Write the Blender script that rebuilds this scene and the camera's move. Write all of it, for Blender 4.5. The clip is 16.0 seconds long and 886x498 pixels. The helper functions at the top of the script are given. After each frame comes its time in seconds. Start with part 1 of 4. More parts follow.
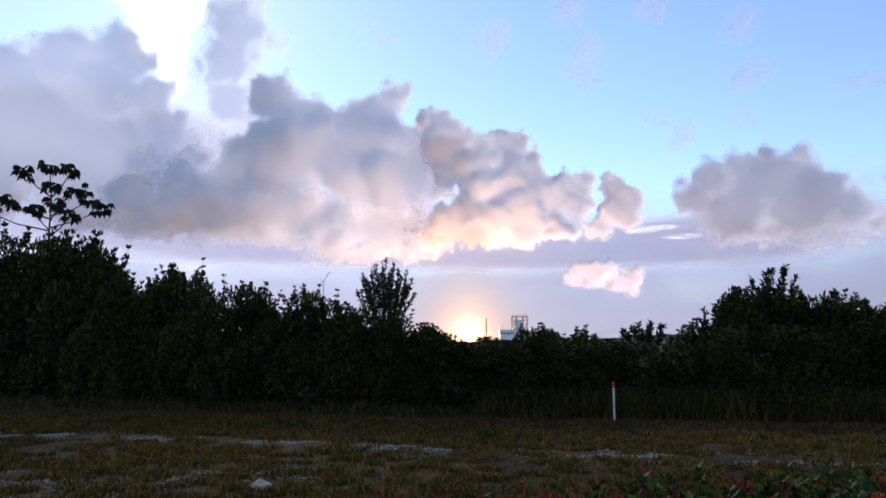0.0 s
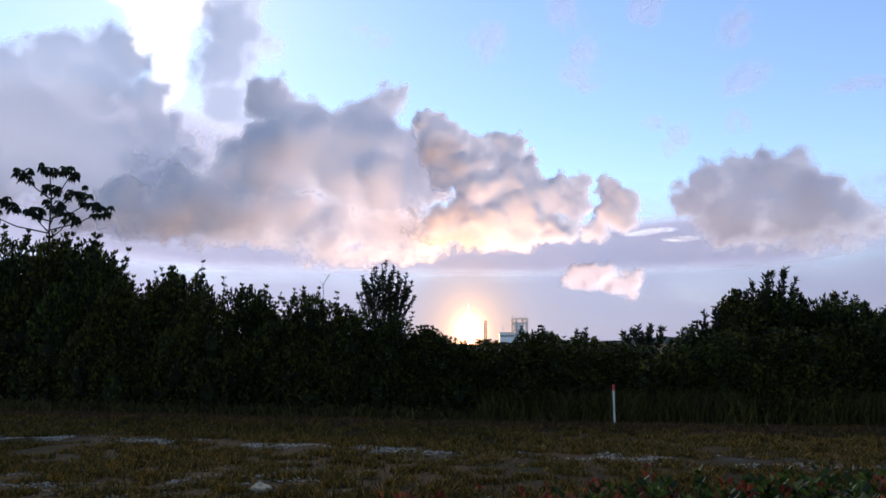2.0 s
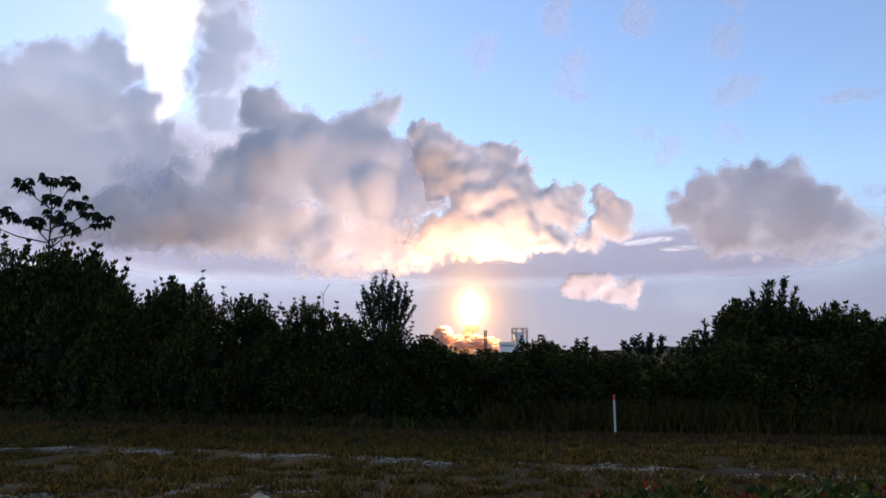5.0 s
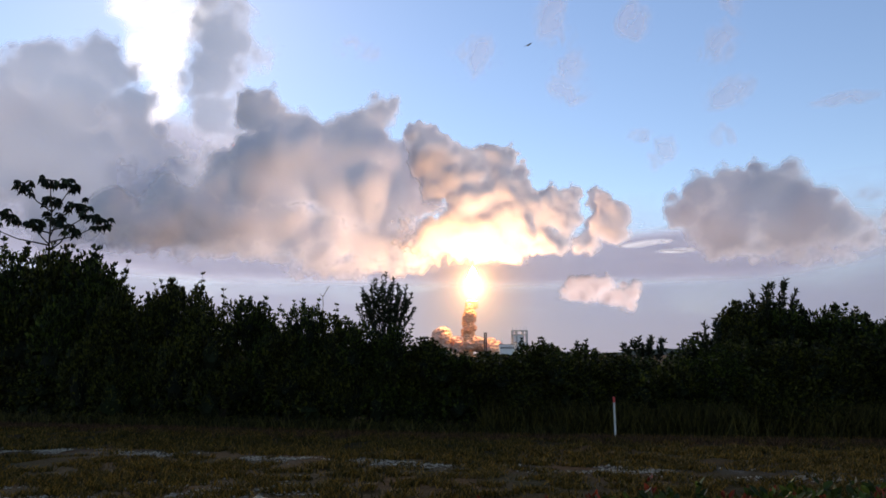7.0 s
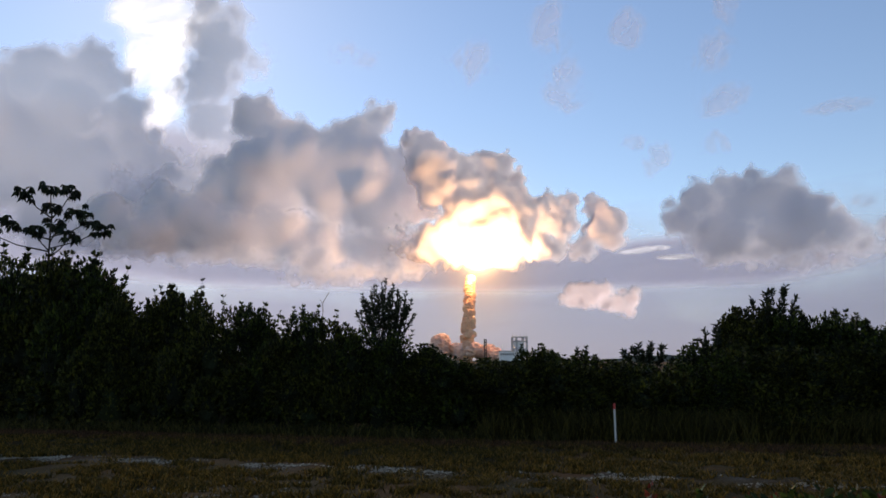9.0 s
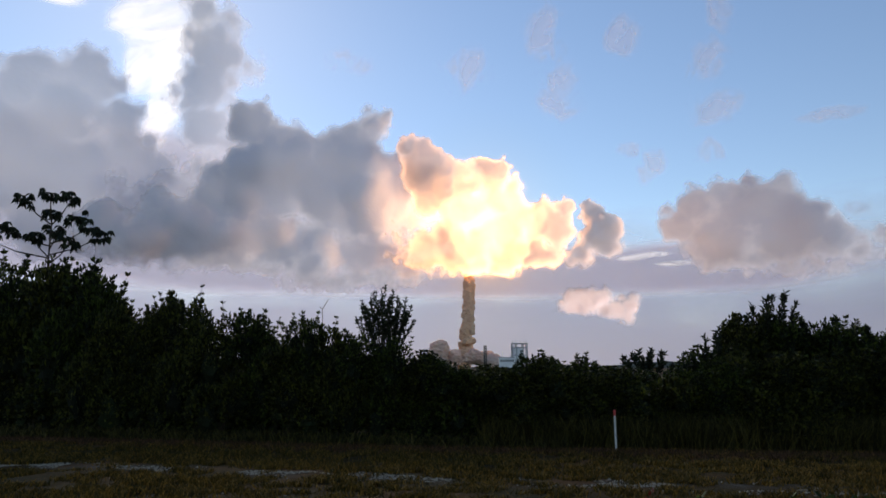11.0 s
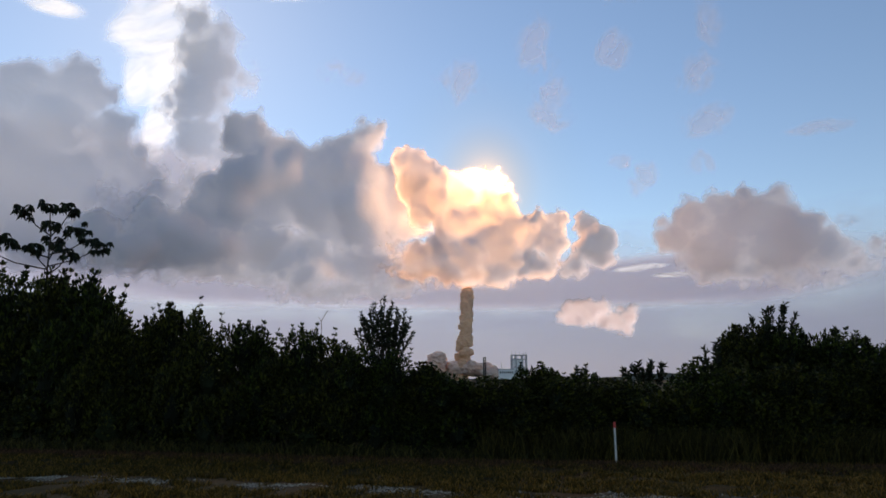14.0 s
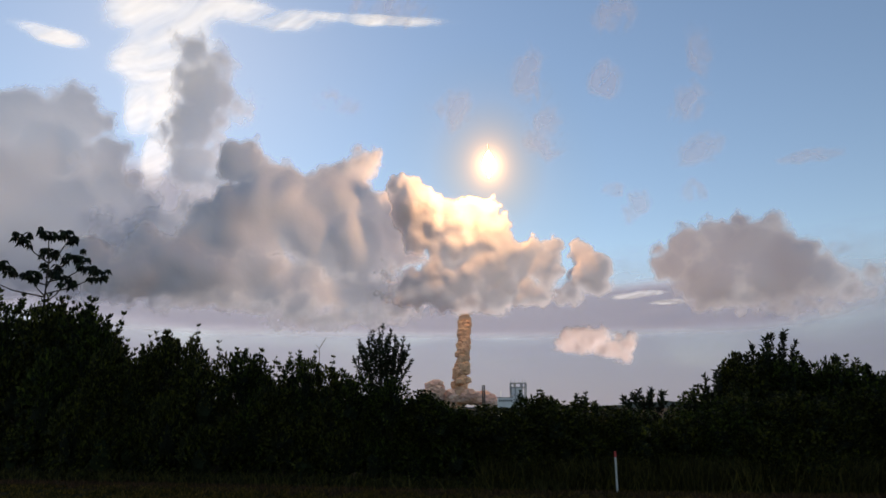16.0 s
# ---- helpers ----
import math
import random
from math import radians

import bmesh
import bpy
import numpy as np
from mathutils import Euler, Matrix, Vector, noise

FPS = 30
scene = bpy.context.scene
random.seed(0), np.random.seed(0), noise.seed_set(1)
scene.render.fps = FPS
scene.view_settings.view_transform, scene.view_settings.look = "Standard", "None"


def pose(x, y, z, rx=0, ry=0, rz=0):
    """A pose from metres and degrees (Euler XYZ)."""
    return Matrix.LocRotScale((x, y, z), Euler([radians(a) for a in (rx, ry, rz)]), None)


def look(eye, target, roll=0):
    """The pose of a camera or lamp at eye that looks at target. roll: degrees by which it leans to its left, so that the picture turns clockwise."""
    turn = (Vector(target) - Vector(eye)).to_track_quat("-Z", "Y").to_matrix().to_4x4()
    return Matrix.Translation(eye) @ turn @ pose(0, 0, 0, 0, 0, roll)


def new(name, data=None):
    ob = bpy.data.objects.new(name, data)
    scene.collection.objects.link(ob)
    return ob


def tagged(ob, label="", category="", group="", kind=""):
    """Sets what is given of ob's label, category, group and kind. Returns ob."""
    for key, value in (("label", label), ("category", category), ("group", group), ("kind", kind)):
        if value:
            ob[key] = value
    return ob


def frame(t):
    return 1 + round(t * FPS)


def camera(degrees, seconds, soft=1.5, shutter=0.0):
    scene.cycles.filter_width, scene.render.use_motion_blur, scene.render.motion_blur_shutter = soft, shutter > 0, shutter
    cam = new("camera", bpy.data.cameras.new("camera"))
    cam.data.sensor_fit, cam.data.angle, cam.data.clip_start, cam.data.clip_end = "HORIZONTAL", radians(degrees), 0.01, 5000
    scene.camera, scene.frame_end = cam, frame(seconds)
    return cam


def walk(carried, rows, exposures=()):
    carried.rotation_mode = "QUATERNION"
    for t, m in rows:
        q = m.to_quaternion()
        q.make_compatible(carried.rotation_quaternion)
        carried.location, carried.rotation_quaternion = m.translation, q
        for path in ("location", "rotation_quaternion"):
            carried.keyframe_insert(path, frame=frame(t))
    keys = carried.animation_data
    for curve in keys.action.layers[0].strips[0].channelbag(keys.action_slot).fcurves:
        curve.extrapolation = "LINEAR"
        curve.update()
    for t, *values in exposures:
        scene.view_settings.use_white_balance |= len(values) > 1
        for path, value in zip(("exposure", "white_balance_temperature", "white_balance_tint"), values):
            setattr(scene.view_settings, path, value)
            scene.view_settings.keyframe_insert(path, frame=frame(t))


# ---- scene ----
H = 1.9            # eye height
PAD = 1600.0       # distance of the launch pad
cam = camera(68, 16.0, soft=1.6)


def aim(pitch, yaw, roll):
    p, w = radians(pitch), radians(yaw)
    eye = Vector((0, 0, H))
    return look(eye, eye + Vector((math.sin(w) * math.cos(p), math.cos(w) * math.cos(p), math.sin(p))), roll)


AIMS = [
    (0, 7.935, 0.000, 0.000), (0.5, 7.964, -0.002, 0.010), (1, 8.075, -0.004, 0.012), (1.5, 8.110, 0.003, 0.010),
    (2, 8.155, 0.005, 0.005), (2.5, 8.180, 0.006, -0.015), (3, 8.365, 0.010, -0.025), (3.5, 8.455, 0.009, -0.026),
    (4, 8.740, 0.008, -0.034)]
AIMS += [
    (5.2, 9.00, 0.010, -0.034), (6.5, 9.133, 0.014, -0.036), (7, 9.178, 0.020, -0.045), (7.5, 9.206, 0.022, -0.042),
    (8, 9.290, 0.029, -0.045), (8.5, 9.503, 0.033, -0.052), (9, 9.725, 0.030, -0.055), (10.2, 10.12, 0.045, -0.075),
    (11.5, 10.325, 0.055, -0.09), (12, 10.350, 0.055, -0.088), (12.5, 10.450, 0.060, -0.090)]
AIMS += [
    (13, 10.545, 0.060, -0.085), (13.5, 10.720, 0.070, -0.080), (14, 11.270, 0.120, -0.095), (14.5, 11.764, 0.150, -0.090),
    (15, 12.230, 0.175, -0.115), (15.5, 13.080, 0.213, -0.138), (16, 13.640, 0.249, -0.157)]
walk(cam, [(t, aim(p, w, r)) for t, p, w, r in AIMS],
     exposures=[(0, 0.10, 6000, 17), (2, 0.08, 6050, 17), (4, 0.0, 6150, 17), (6.5, -0.2, 6450, 16), (9, -0.33, 6600, 14), (11.5, -0.40, 6500, 12), (13, -0.42, 6500, 12),
                (16, -0.54, 6950, 11)])

# ---- light ----
SUN_AZ, SUN_EL = -24.0, 31.0
world = bpy.data.worlds.new("sky")
scene.world = world
world.use_nodes = True
wn, wl = world.node_tree.nodes, world.node_tree.links
sky = wn.new("ShaderNodeTexSky")
sky.sky_type = "NISHITA"
sky.sun_disc = False
sky.sun_elevation, sky.sun_rotation = radians(SUN_EL), radians(SUN_AZ)
sky.altitude, sky.air_density, sky.dust_density, sky.ozone_density = 0, 1.1, 0.1, 1.85
wn["Background"].inputs["Strength"].default_value = 0.175
wl.new(sky.outputs[0], wn["Background"].inputs["Color"])

sun = new("sun", bpy.data.lights.new("sun", "SUN"))
sun.data.energy, sun.data.angle, sun.data.color = 4.0, radians(8), (1.0, 0.9, 0.8)
sa, se = radians(SUN_AZ), radians(SUN_EL)
sun.matrix_world = look(Vector((math.sin(sa) * math.cos(se), math.cos(sa) * math.cos(se), math.sin(se))) * 4000, (0, 0, 0))


# ---- materials ----
def material(name):
    m = bpy.data.materials.new(name)
    m.use_nodes = True
    n, l = m.node_tree.nodes, m.node_tree.links
    return m, n, l, n["Principled BSDF"], n["Material Output"]


def ramp(n, l, src, stops):
    r = n.new("ShaderNodeValToRGB")
    e = r.color_ramp.elements
    while len(e) < len(stops):
        e.new(0.5)
    for k, (p, c) in zip(e, stops):
        k.position, k.color = p, (*c, 1)
    l.new(src, r.inputs[0])
    return r.outputs[0]


def noise_tex(n, l, scale, detail=4, rough=0.55, coord="Object"):
    c = n.new("ShaderNodeTexCoord")
    t = n.new("ShaderNodeTexNoise")
    t.inputs["Scale"].default_value, t.inputs["Detail"].default_value, t.inputs["Roughness"].default_value = scale, detail, rough
    l.new(c.outputs[coord], t.inputs["Vector"])
    return t.outputs[0]


def math_node(n, l, op, a, b=None, c=None, clamp=False):
    k = n.new("ShaderNodeMath")
    k.operation, k.use_clamp = op, clamp
    for i, v in enumerate((a, b, c)):
        if v is None:
            continue
        if isinstance(v, (int, float)):
            k.inputs[i].default_value = v
        else:
            l.new(v, k.inputs[i])
    return k.outputs[0]


def mix_col(n, l, fac, a, b, mode="MIX"):
    k = n.new("ShaderNodeMix")
    k.data_type, k.blend_type = "RGBA", mode
    for sock, v in ((k.inputs[0], fac), (k.inputs[6], a), (k.inputs[7], b)):
        if isinstance(v, (int, float)):
            sock.default_value = v
        elif isinstance(v, tuple):
            sock.default_value = (*v, 1)
        else:
            l.new(v, sock)
    return k.outputs[2]


def add_bump(n, l, bsdf, height, strength=0.4, dist=0.02):
    b = n.new("ShaderNodeBump")
    b.inputs["Strength"].default_value, b.inputs["Distance"].default_value = strength, dist
    l.new(height, b.inputs["Height"])
    l.new(b.outputs[0], bsdf.inputs["Normal"])


def leaf_material(name, dark, light, rough=0.5, trans=0.25):
    m, n, l, b, out = material(name)
    g = n.new("ShaderNodeNewGeometry")
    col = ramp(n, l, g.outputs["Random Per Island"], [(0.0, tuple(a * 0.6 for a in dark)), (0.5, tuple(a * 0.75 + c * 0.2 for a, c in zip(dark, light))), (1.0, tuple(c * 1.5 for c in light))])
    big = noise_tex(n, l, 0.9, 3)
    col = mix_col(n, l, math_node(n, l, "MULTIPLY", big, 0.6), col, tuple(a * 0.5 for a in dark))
    l.new(col, b.inputs["Base Color"])
    b.inputs["Roughness"].default_value = rough
    b.inputs["Specular IOR Level"].default_value = 0.18
    t = n.new("ShaderNodeBsdfTranslucent")
    l.new(col, t.inputs["Color"])
    mx = n.new("ShaderNodeMixShader")
    mx.inputs[0].default_value = trans
    l.new(b.outputs[0], mx.inputs[1])
    l.new(t.outputs[0], mx.inputs[2])
    l.new(mx.outputs[0], out.inputs["Surface"])
    return m


def plain(name, a, b_col, scale=3.0, rough=0.7, metal=0.0, bump=0.3, dist=0.01):
    m, n, l, b, out = material(name)
    t = noise_tex(n, l, scale, 6)
    l.new(ramp(n, l, t, [(0.3, a), (0.7, b_col)]), b.inputs["Base Color"])
    b.inputs["Roughness"].default_value, b.inputs["Metallic"].default_value = rough, metal
    b.inputs["Specular IOR Level"].default_value = 0.5 if rough < 0.8 else 0.1
    add_bump(n, l, b, noise_tex(n, l, scale * 8, 5), bump, dist)
    return m


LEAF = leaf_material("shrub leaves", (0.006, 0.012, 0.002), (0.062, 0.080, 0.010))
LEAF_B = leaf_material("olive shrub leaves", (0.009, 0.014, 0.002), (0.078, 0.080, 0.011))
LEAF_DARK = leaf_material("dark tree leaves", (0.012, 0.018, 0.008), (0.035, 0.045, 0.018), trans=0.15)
# near-black colour that paints the shade deep inside the shrubs
SHADE_DARK = leaf_material("shade inside the shrubs", (0.006, 0.010, 0.003), (0.012, 0.018, 0.006), 0.8, 0.0)
BARK = plain("bark", (0.09, 0.07, 0.05), (0.20, 0.17, 0.13), 6, 0.9, bump=0.6)
DARK_BARK = plain("dark bark", (0.025, 0.02, 0.015), (0.06, 0.05, 0.04), 6, 0.9, bump=0.5)
REED = leaf_material("reed blades", (0.032, 0.029, 0.006), (0.120, 0.098, 0.024), 0.6, 0.3)
BLADE = leaf_material("lawn blades", (0.042, 0.036, 0.004), (0.240, 0.130, 0.022), 0.7, 0.2)
WITHERED = leaf_material("withered blades", (0.070, 0.036, 0.016), (0.150, 0.074, 0.034), 0.8, 0.2)
HEDGE_LEAF = leaf_material("glossy hedge leaves", (0.018, 0.032, 0.005), (0.075, 0.100, 0.014), 0.6, 0.25)
HEDGE_RED = leaf_material("red young leaves", (0.16, 0.030, 0.016), (0.26, 0.050, 0.022), 0.4, 0.3)
PETAL = leaf_material("orange petals", (0.45, 0.06, 0.02), (0.65, 0.16, 0.05), 0.5, 0.3)
STONE = plain("gravel stone", (0.15, 0.12, 0.085), (0.40, 0.34, 0.25), 9, 0.9)
ROCK = plain("pale rock", (0.30, 0.235, 0.15), (0.48, 0.39, 0.26), 7, 0.9, bump=0.7, dist=0.03)
POST_WHITE = plain("white plastic", (0.46, 0.45, 0.42), (0.60, 0.59, 0.56), 12, 0.45, bump=0.1)
POST_RED = plain("red plastic", (0.40, 0.03, 0.03), (0.52, 0.05, 0.04), 12, 0.45, bump=0.1)
STEEL = plain("grey painted steel", (0.34, 0.35, 0.37), (0.48, 0.49, 0.50), 0.2, 0.6, bump=0.1)
DARK_STEEL = plain("dark lattice steel", (0.03, 0.03, 0.033), (0.06, 0.06, 0.06), 0.2, 0.6, bump=0.1)
CLADDING = plain("pale cladding", (0.70, 0.71, 0.72), (0.82, 0.82, 0.82), 0.08, 0.6, bump=0.1)
WOODS = plain("distant woods", (0.020, 0.035, 0.030), (0.045, 0.065, 0.055), 0.02, 0.95, bump=0.8, dist=6)
FEATHER = plain("dark feathers", (0.02, 0.02, 0.022), (0.05, 0.05, 0.05), 20, 0.7)
PAINT = plain("white rocket paint", (0.74, 0.74, 0.74), (0.82, 0.82, 0.82), 0.3, 0.4, bump=0.05)


def smoke_material(name, a, c, trans):
    m, n, l, b, out = material(name)
    n.remove(b)
    t = noise_tex(n, l, 0.06, 7, 0.6)
    col = ramp(n, l, t, [(0.3, a), (0.7, c)])
    bump = n.new("ShaderNodeBump")
    bump.inputs["Strength"].default_value, bump.inputs["Distance"].default_value = 0.3, 5
    l.new(t, bump.inputs["Height"])
    df, tr, mx = n.new("ShaderNodeBsdfDiffuse"), n.new("ShaderNodeBsdfTranslucent"), n.new("ShaderNodeMixShader")
    for s in (df, tr):
        l.new(col, s.inputs["Color"])
        l.new(bump.outputs[0], s.inputs["Normal"])
    mx.inputs[0].default_value = trans
    l.new(df.outputs[0], mx.inputs[1])
    l.new(tr.outputs[0], mx.inputs[2])
    l.new(mx.outputs[0], out.inputs["Surface"])
    return m


SMOKE = smoke_material("tan exhaust smoke", (0.82, 0.50, 0.31), (0.95, 0.68, 0.47), 0.25)
STEAM = smoke_material("pale steam cloud", (0.96, 0.72, 0.60), (1.0, 0.85, 0.75), 0.45)


def cloud_material(name, thin, thick, back, opacity=1.0, grain=0.012, soft=0.7, rough=0.25, rim=0.1):
    """Scatters light from the front, lets it through where the cloud is thin; the density fades its rim."""
    m, n, l, b, out = material(name)
    n.remove(b)
    a = n.new("ShaderNodeAttribute")
    a.attribute_name = "thickness"
    fine = noise_tex(n, l, grain, 4, 0.55)
    d = math_node(n, l, "ADD", a.outputs["Fac"], math_node(n, l, "MULTIPLY_ADD", fine, rough, -0.5 * rough))
    alpha = n.new("ShaderNodeMapRange")
    alpha.interpolation_type = "SMOOTHSTEP"
    alpha.inputs[1].default_value, alpha.inputs[2].default_value, alpha.inputs[4].default_value = 0.0, soft, opacity
    l.new(d, alpha.inputs[0])
    fade = n.new("ShaderNodeMapRange")
    fade.inputs[1].default_value, fade.inputs[2].default_value = 0.0, rim
    l.new(a.outputs["Fac"], fade.inputs[0])
    cover = math_node(n, l, "MULTIPLY", alpha.outputs[0], fade.outputs[0])
    col = ramp(n, l, d, [(0.05, thin), (0.95, thick)])
    bump = n.new("ShaderNodeBump")
    bump.inputs["Strength"].default_value, bump.inputs["Distance"].default_value = 0.12, 30
    l.new(fine, bump.inputs["Height"])
    df, tr = n.new("ShaderNodeBsdfDiffuse"), n.new("ShaderNodeBsdfTranslucent")
    l.new(bump.outputs[0], df.inputs["Normal"])
    l.new(col, df.inputs["Color"])
    l.new(col, tr.inputs["Color"])
    through_it = n.new("ShaderNodeMapRange")
    through_it.inputs[1].default_value, through_it.inputs[2].default_value = 0.1, 1.1
    through_it.inputs[3].default_value, through_it.inputs[4].default_value = back
    l.new(d, through_it.inputs[0])
    body = n.new("ShaderNodeMixShader")
    l.new(through_it.outputs[0], body.inputs[0])
    l.new(df.outputs[0], body.inputs[1])
    l.new(tr.outputs[0], body.inputs[2])
    clear = n.new("ShaderNodeBsdfTransparent")
    mx = n.new("ShaderNodeMixShader")
    l.new(cover, mx.inputs[0])
    l.new(clear.outputs[0], mx.inputs[1])
    l.new(body.outputs[0], mx.inputs[2])
    l.new(mx.outputs[0], out.inputs["Surface"])
    return m


CLOUD = cloud_material("cumulus", (0.96, 0.91, 0.92), (0.66, 0.66, 0.75), (0.52, 0.20), soft=0.62, rough=0.10, rim=0.22)
CLOUD_THIN = cloud_material("thin cumulus", (0.94, 0.90, 0.92), (0.70, 0.71, 0.79), (0.62, 0.30), opacity=0.88, soft=0.85, rough=0.10, rim=0.3)
CLOUD_PINK = cloud_material("pink cumulus", (1.0, 0.88, 0.85), (0.98, 0.80, 0.76), (0.9, 0.75), soft=0.7, rough=0.15, rim=0.4)
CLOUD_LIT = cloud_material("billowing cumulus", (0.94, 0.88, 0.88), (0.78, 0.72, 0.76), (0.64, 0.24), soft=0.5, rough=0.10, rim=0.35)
CLOUD_SUNNY = cloud_material("sunlit thin cloud", (1.0, 0.98, 0.95), (0.97, 0.96, 0.96), (0.97, 0.9), 0.95, 0.004, 1.25, 0.15, 0.4)
CLOUD_WISP = cloud_material("pink wisp", (0.96, 0.82, 0.84), (0.90, 0.76, 0.80), (0.4, 0.3), 0.30, 0.004, 1.1, 0.05, 0.5)
CLOUD_VEIL = cloud_material("stratus veil", (0.84, 0.81, 0.90), (0.72, 0.70, 0.82), (0.70, 0.35), 0.95, 0.003, 0.95, 0.4, 0.3)
HAZE = cloud_material("horizon haze", (0.66, 0.64, 0.79), (0.62, 0.61, 0.77), (0.45, 0.35), 0.94, 0.002, 0.6, 0.2)


def glowing(name, color, strength):
    m, n, l, b, out = material(name)
    n.remove(b)
    e = n.new("ShaderNodeEmission")
    e.inputs[0].default_value, e.inputs[1].default_value = (*color, 1), strength
    l.new(e.outputs[0], out.inputs["Surface"])
    return m, n, l, e, out


FIRE = glowing("burning exhaust", (1.0, 0.58, 0.27), 950.0)[0]
# glare round the flame, painted as added emission that fades outward
GLOW, gn, gl, ge, gout = glowing("painted flame glare", (1.0, 0.52, 0.24), 1.0)
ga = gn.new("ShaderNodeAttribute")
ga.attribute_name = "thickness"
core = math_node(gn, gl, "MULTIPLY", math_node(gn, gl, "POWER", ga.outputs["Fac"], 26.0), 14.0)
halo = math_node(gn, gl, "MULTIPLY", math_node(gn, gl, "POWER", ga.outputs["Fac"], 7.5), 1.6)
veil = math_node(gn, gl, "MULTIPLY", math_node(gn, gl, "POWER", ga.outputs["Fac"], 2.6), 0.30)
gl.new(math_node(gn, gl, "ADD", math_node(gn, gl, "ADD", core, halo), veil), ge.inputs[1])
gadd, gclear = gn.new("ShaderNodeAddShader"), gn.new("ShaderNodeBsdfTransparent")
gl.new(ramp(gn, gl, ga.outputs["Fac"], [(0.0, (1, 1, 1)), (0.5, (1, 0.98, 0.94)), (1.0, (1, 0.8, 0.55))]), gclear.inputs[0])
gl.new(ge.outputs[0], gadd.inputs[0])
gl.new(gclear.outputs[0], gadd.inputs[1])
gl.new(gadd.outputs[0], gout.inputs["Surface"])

# ground: dry grass, green grass, bare soil and gravel
GROUND, n, l, b, out = material("dry lawn")
pos = n.new("ShaderNodeNewGeometry").outputs["Position"]
sep = n.new("ShaderNodeSeparateXYZ")
l.new(pos, sep.inputs[0])
patch = noise_tex(n, l, 0.55, 6)
fine = noise_tex(n, l, 9.0, 6, 0.7)
col = ramp(n, l, patch, [(0.36, (0.085, 0.040, 0.010)), (0.5, (0.050, 0.030, 0.006)), (0.64, (0.024, 0.022, 0.003))])
col = mix_col(n, l, math_node(n, l, "MULTIPLY_ADD", fine, 2.2, -0.75, True), col, (0.013, 0.008, 0.003))
line = math_node(n, l, "ADD", math_node(n, l, "MULTIPLY_ADD", sep.outputs[0], 0.21, -11.9), sep.outputs[1])
band = math_node(n, l, "SUBTRACT", 0.75, math_node(n, l, "ABSOLUTE", line))
gravel = math_node(n, l, "MULTIPLY", math_node(n, l, "MULTIPLY_ADD", band, 2.0, 0.0, True),
                   math_node(n, l, "MULTIPLY_ADD", noise_tex(n, l, 1.1, 5), 5.0, -2.35, True))
stones = n.new("ShaderNodeTexVoronoi")
stones.inputs["Scale"].default_value = 26
l.new(pos, stones.inputs["Vector"])
gcol = ramp(n, l, stones.outputs["Distance"], [(0.1, (0.12, 0.11, 0.095)), (0.6, (0.035, 0.03, 0.025))])
l.new(mix_col(n, l, gravel, col, gcol), b.inputs["Base Color"])
b.inputs["Roughness"].default_value = 0.95
b.inputs["Specular IOR Level"].default_value = 0.1
add_bump(n, l, b, fine, 0.8, 0.05)


# ---- mesh helpers ----
def polar(az, el, y):
    """The place at y metres ahead, in that bearing and elevation from the viewer."""
    x = y * math.tan(radians(az))
    return Vector((x, y, H + math.hypot(x, y) * math.tan(radians(el))))


def raw_mesh(name, verts, faces, mat, smooth=False):
    me = bpy.data.meshes.new(name)
    me.from_pydata(np.asarray(verts, float).tolist(), [], faces if isinstance(faces, list) else faces.tolist())
    me.materials.append(mat)
    if smooth:
        me.polygons.foreach_set("use_smooth", [True] * len(me.polygons))
    me.update()
    return me


def under(ob, parent):
    ob.parent = parent
    return ob


def part(name, bm, mat, parent=None, label="", smooth=False):
    me = bpy.data.meshes.new(name)
    bm.to_mesh(me)
    bm.free()
    me.materials.append(mat)
    if smooth:
        me.polygons.foreach_set("use_smooth", [True] * len(me.polygons))
    ob = new(name, me)
    ob.parent = parent
    return tagged(ob, label)


def box(bm, x0, x1, y0, y1, z0, z1, bevel=0.0):
    r = bmesh.ops.create_cube(bm, size=1, matrix=Matrix.Translation(((x0 + x1) / 2, (y0 + y1) / 2, (z0 + z1) / 2))
                              @ Matrix.Diagonal((x1 - x0, y1 - y0, z1 - z0, 1)))
    if bevel:
        es = list({e for v in r["verts"] for e in v.link_edges})
        bmesh.ops.bevel(bm, geom=es, offset=bevel, segments=1, affect="EDGES")


def tube(bm, a, b, ra, rb, seg=6):
    a, b = Vector(a), Vector(b)
    d = b - a
    m = Matrix.Translation((a + b) / 2) @ d.to_track_quat("Z", "Y").to_matrix().to_4x4()
    bmesh.ops.create_cone(bm, cap_ends=True, segments=seg, radius1=ra, radius2=rb, depth=d.length, matrix=m)


def unit(v):
    return v / (np.linalg.norm(v, axis=-1, keepdims=True) + 1e-9)


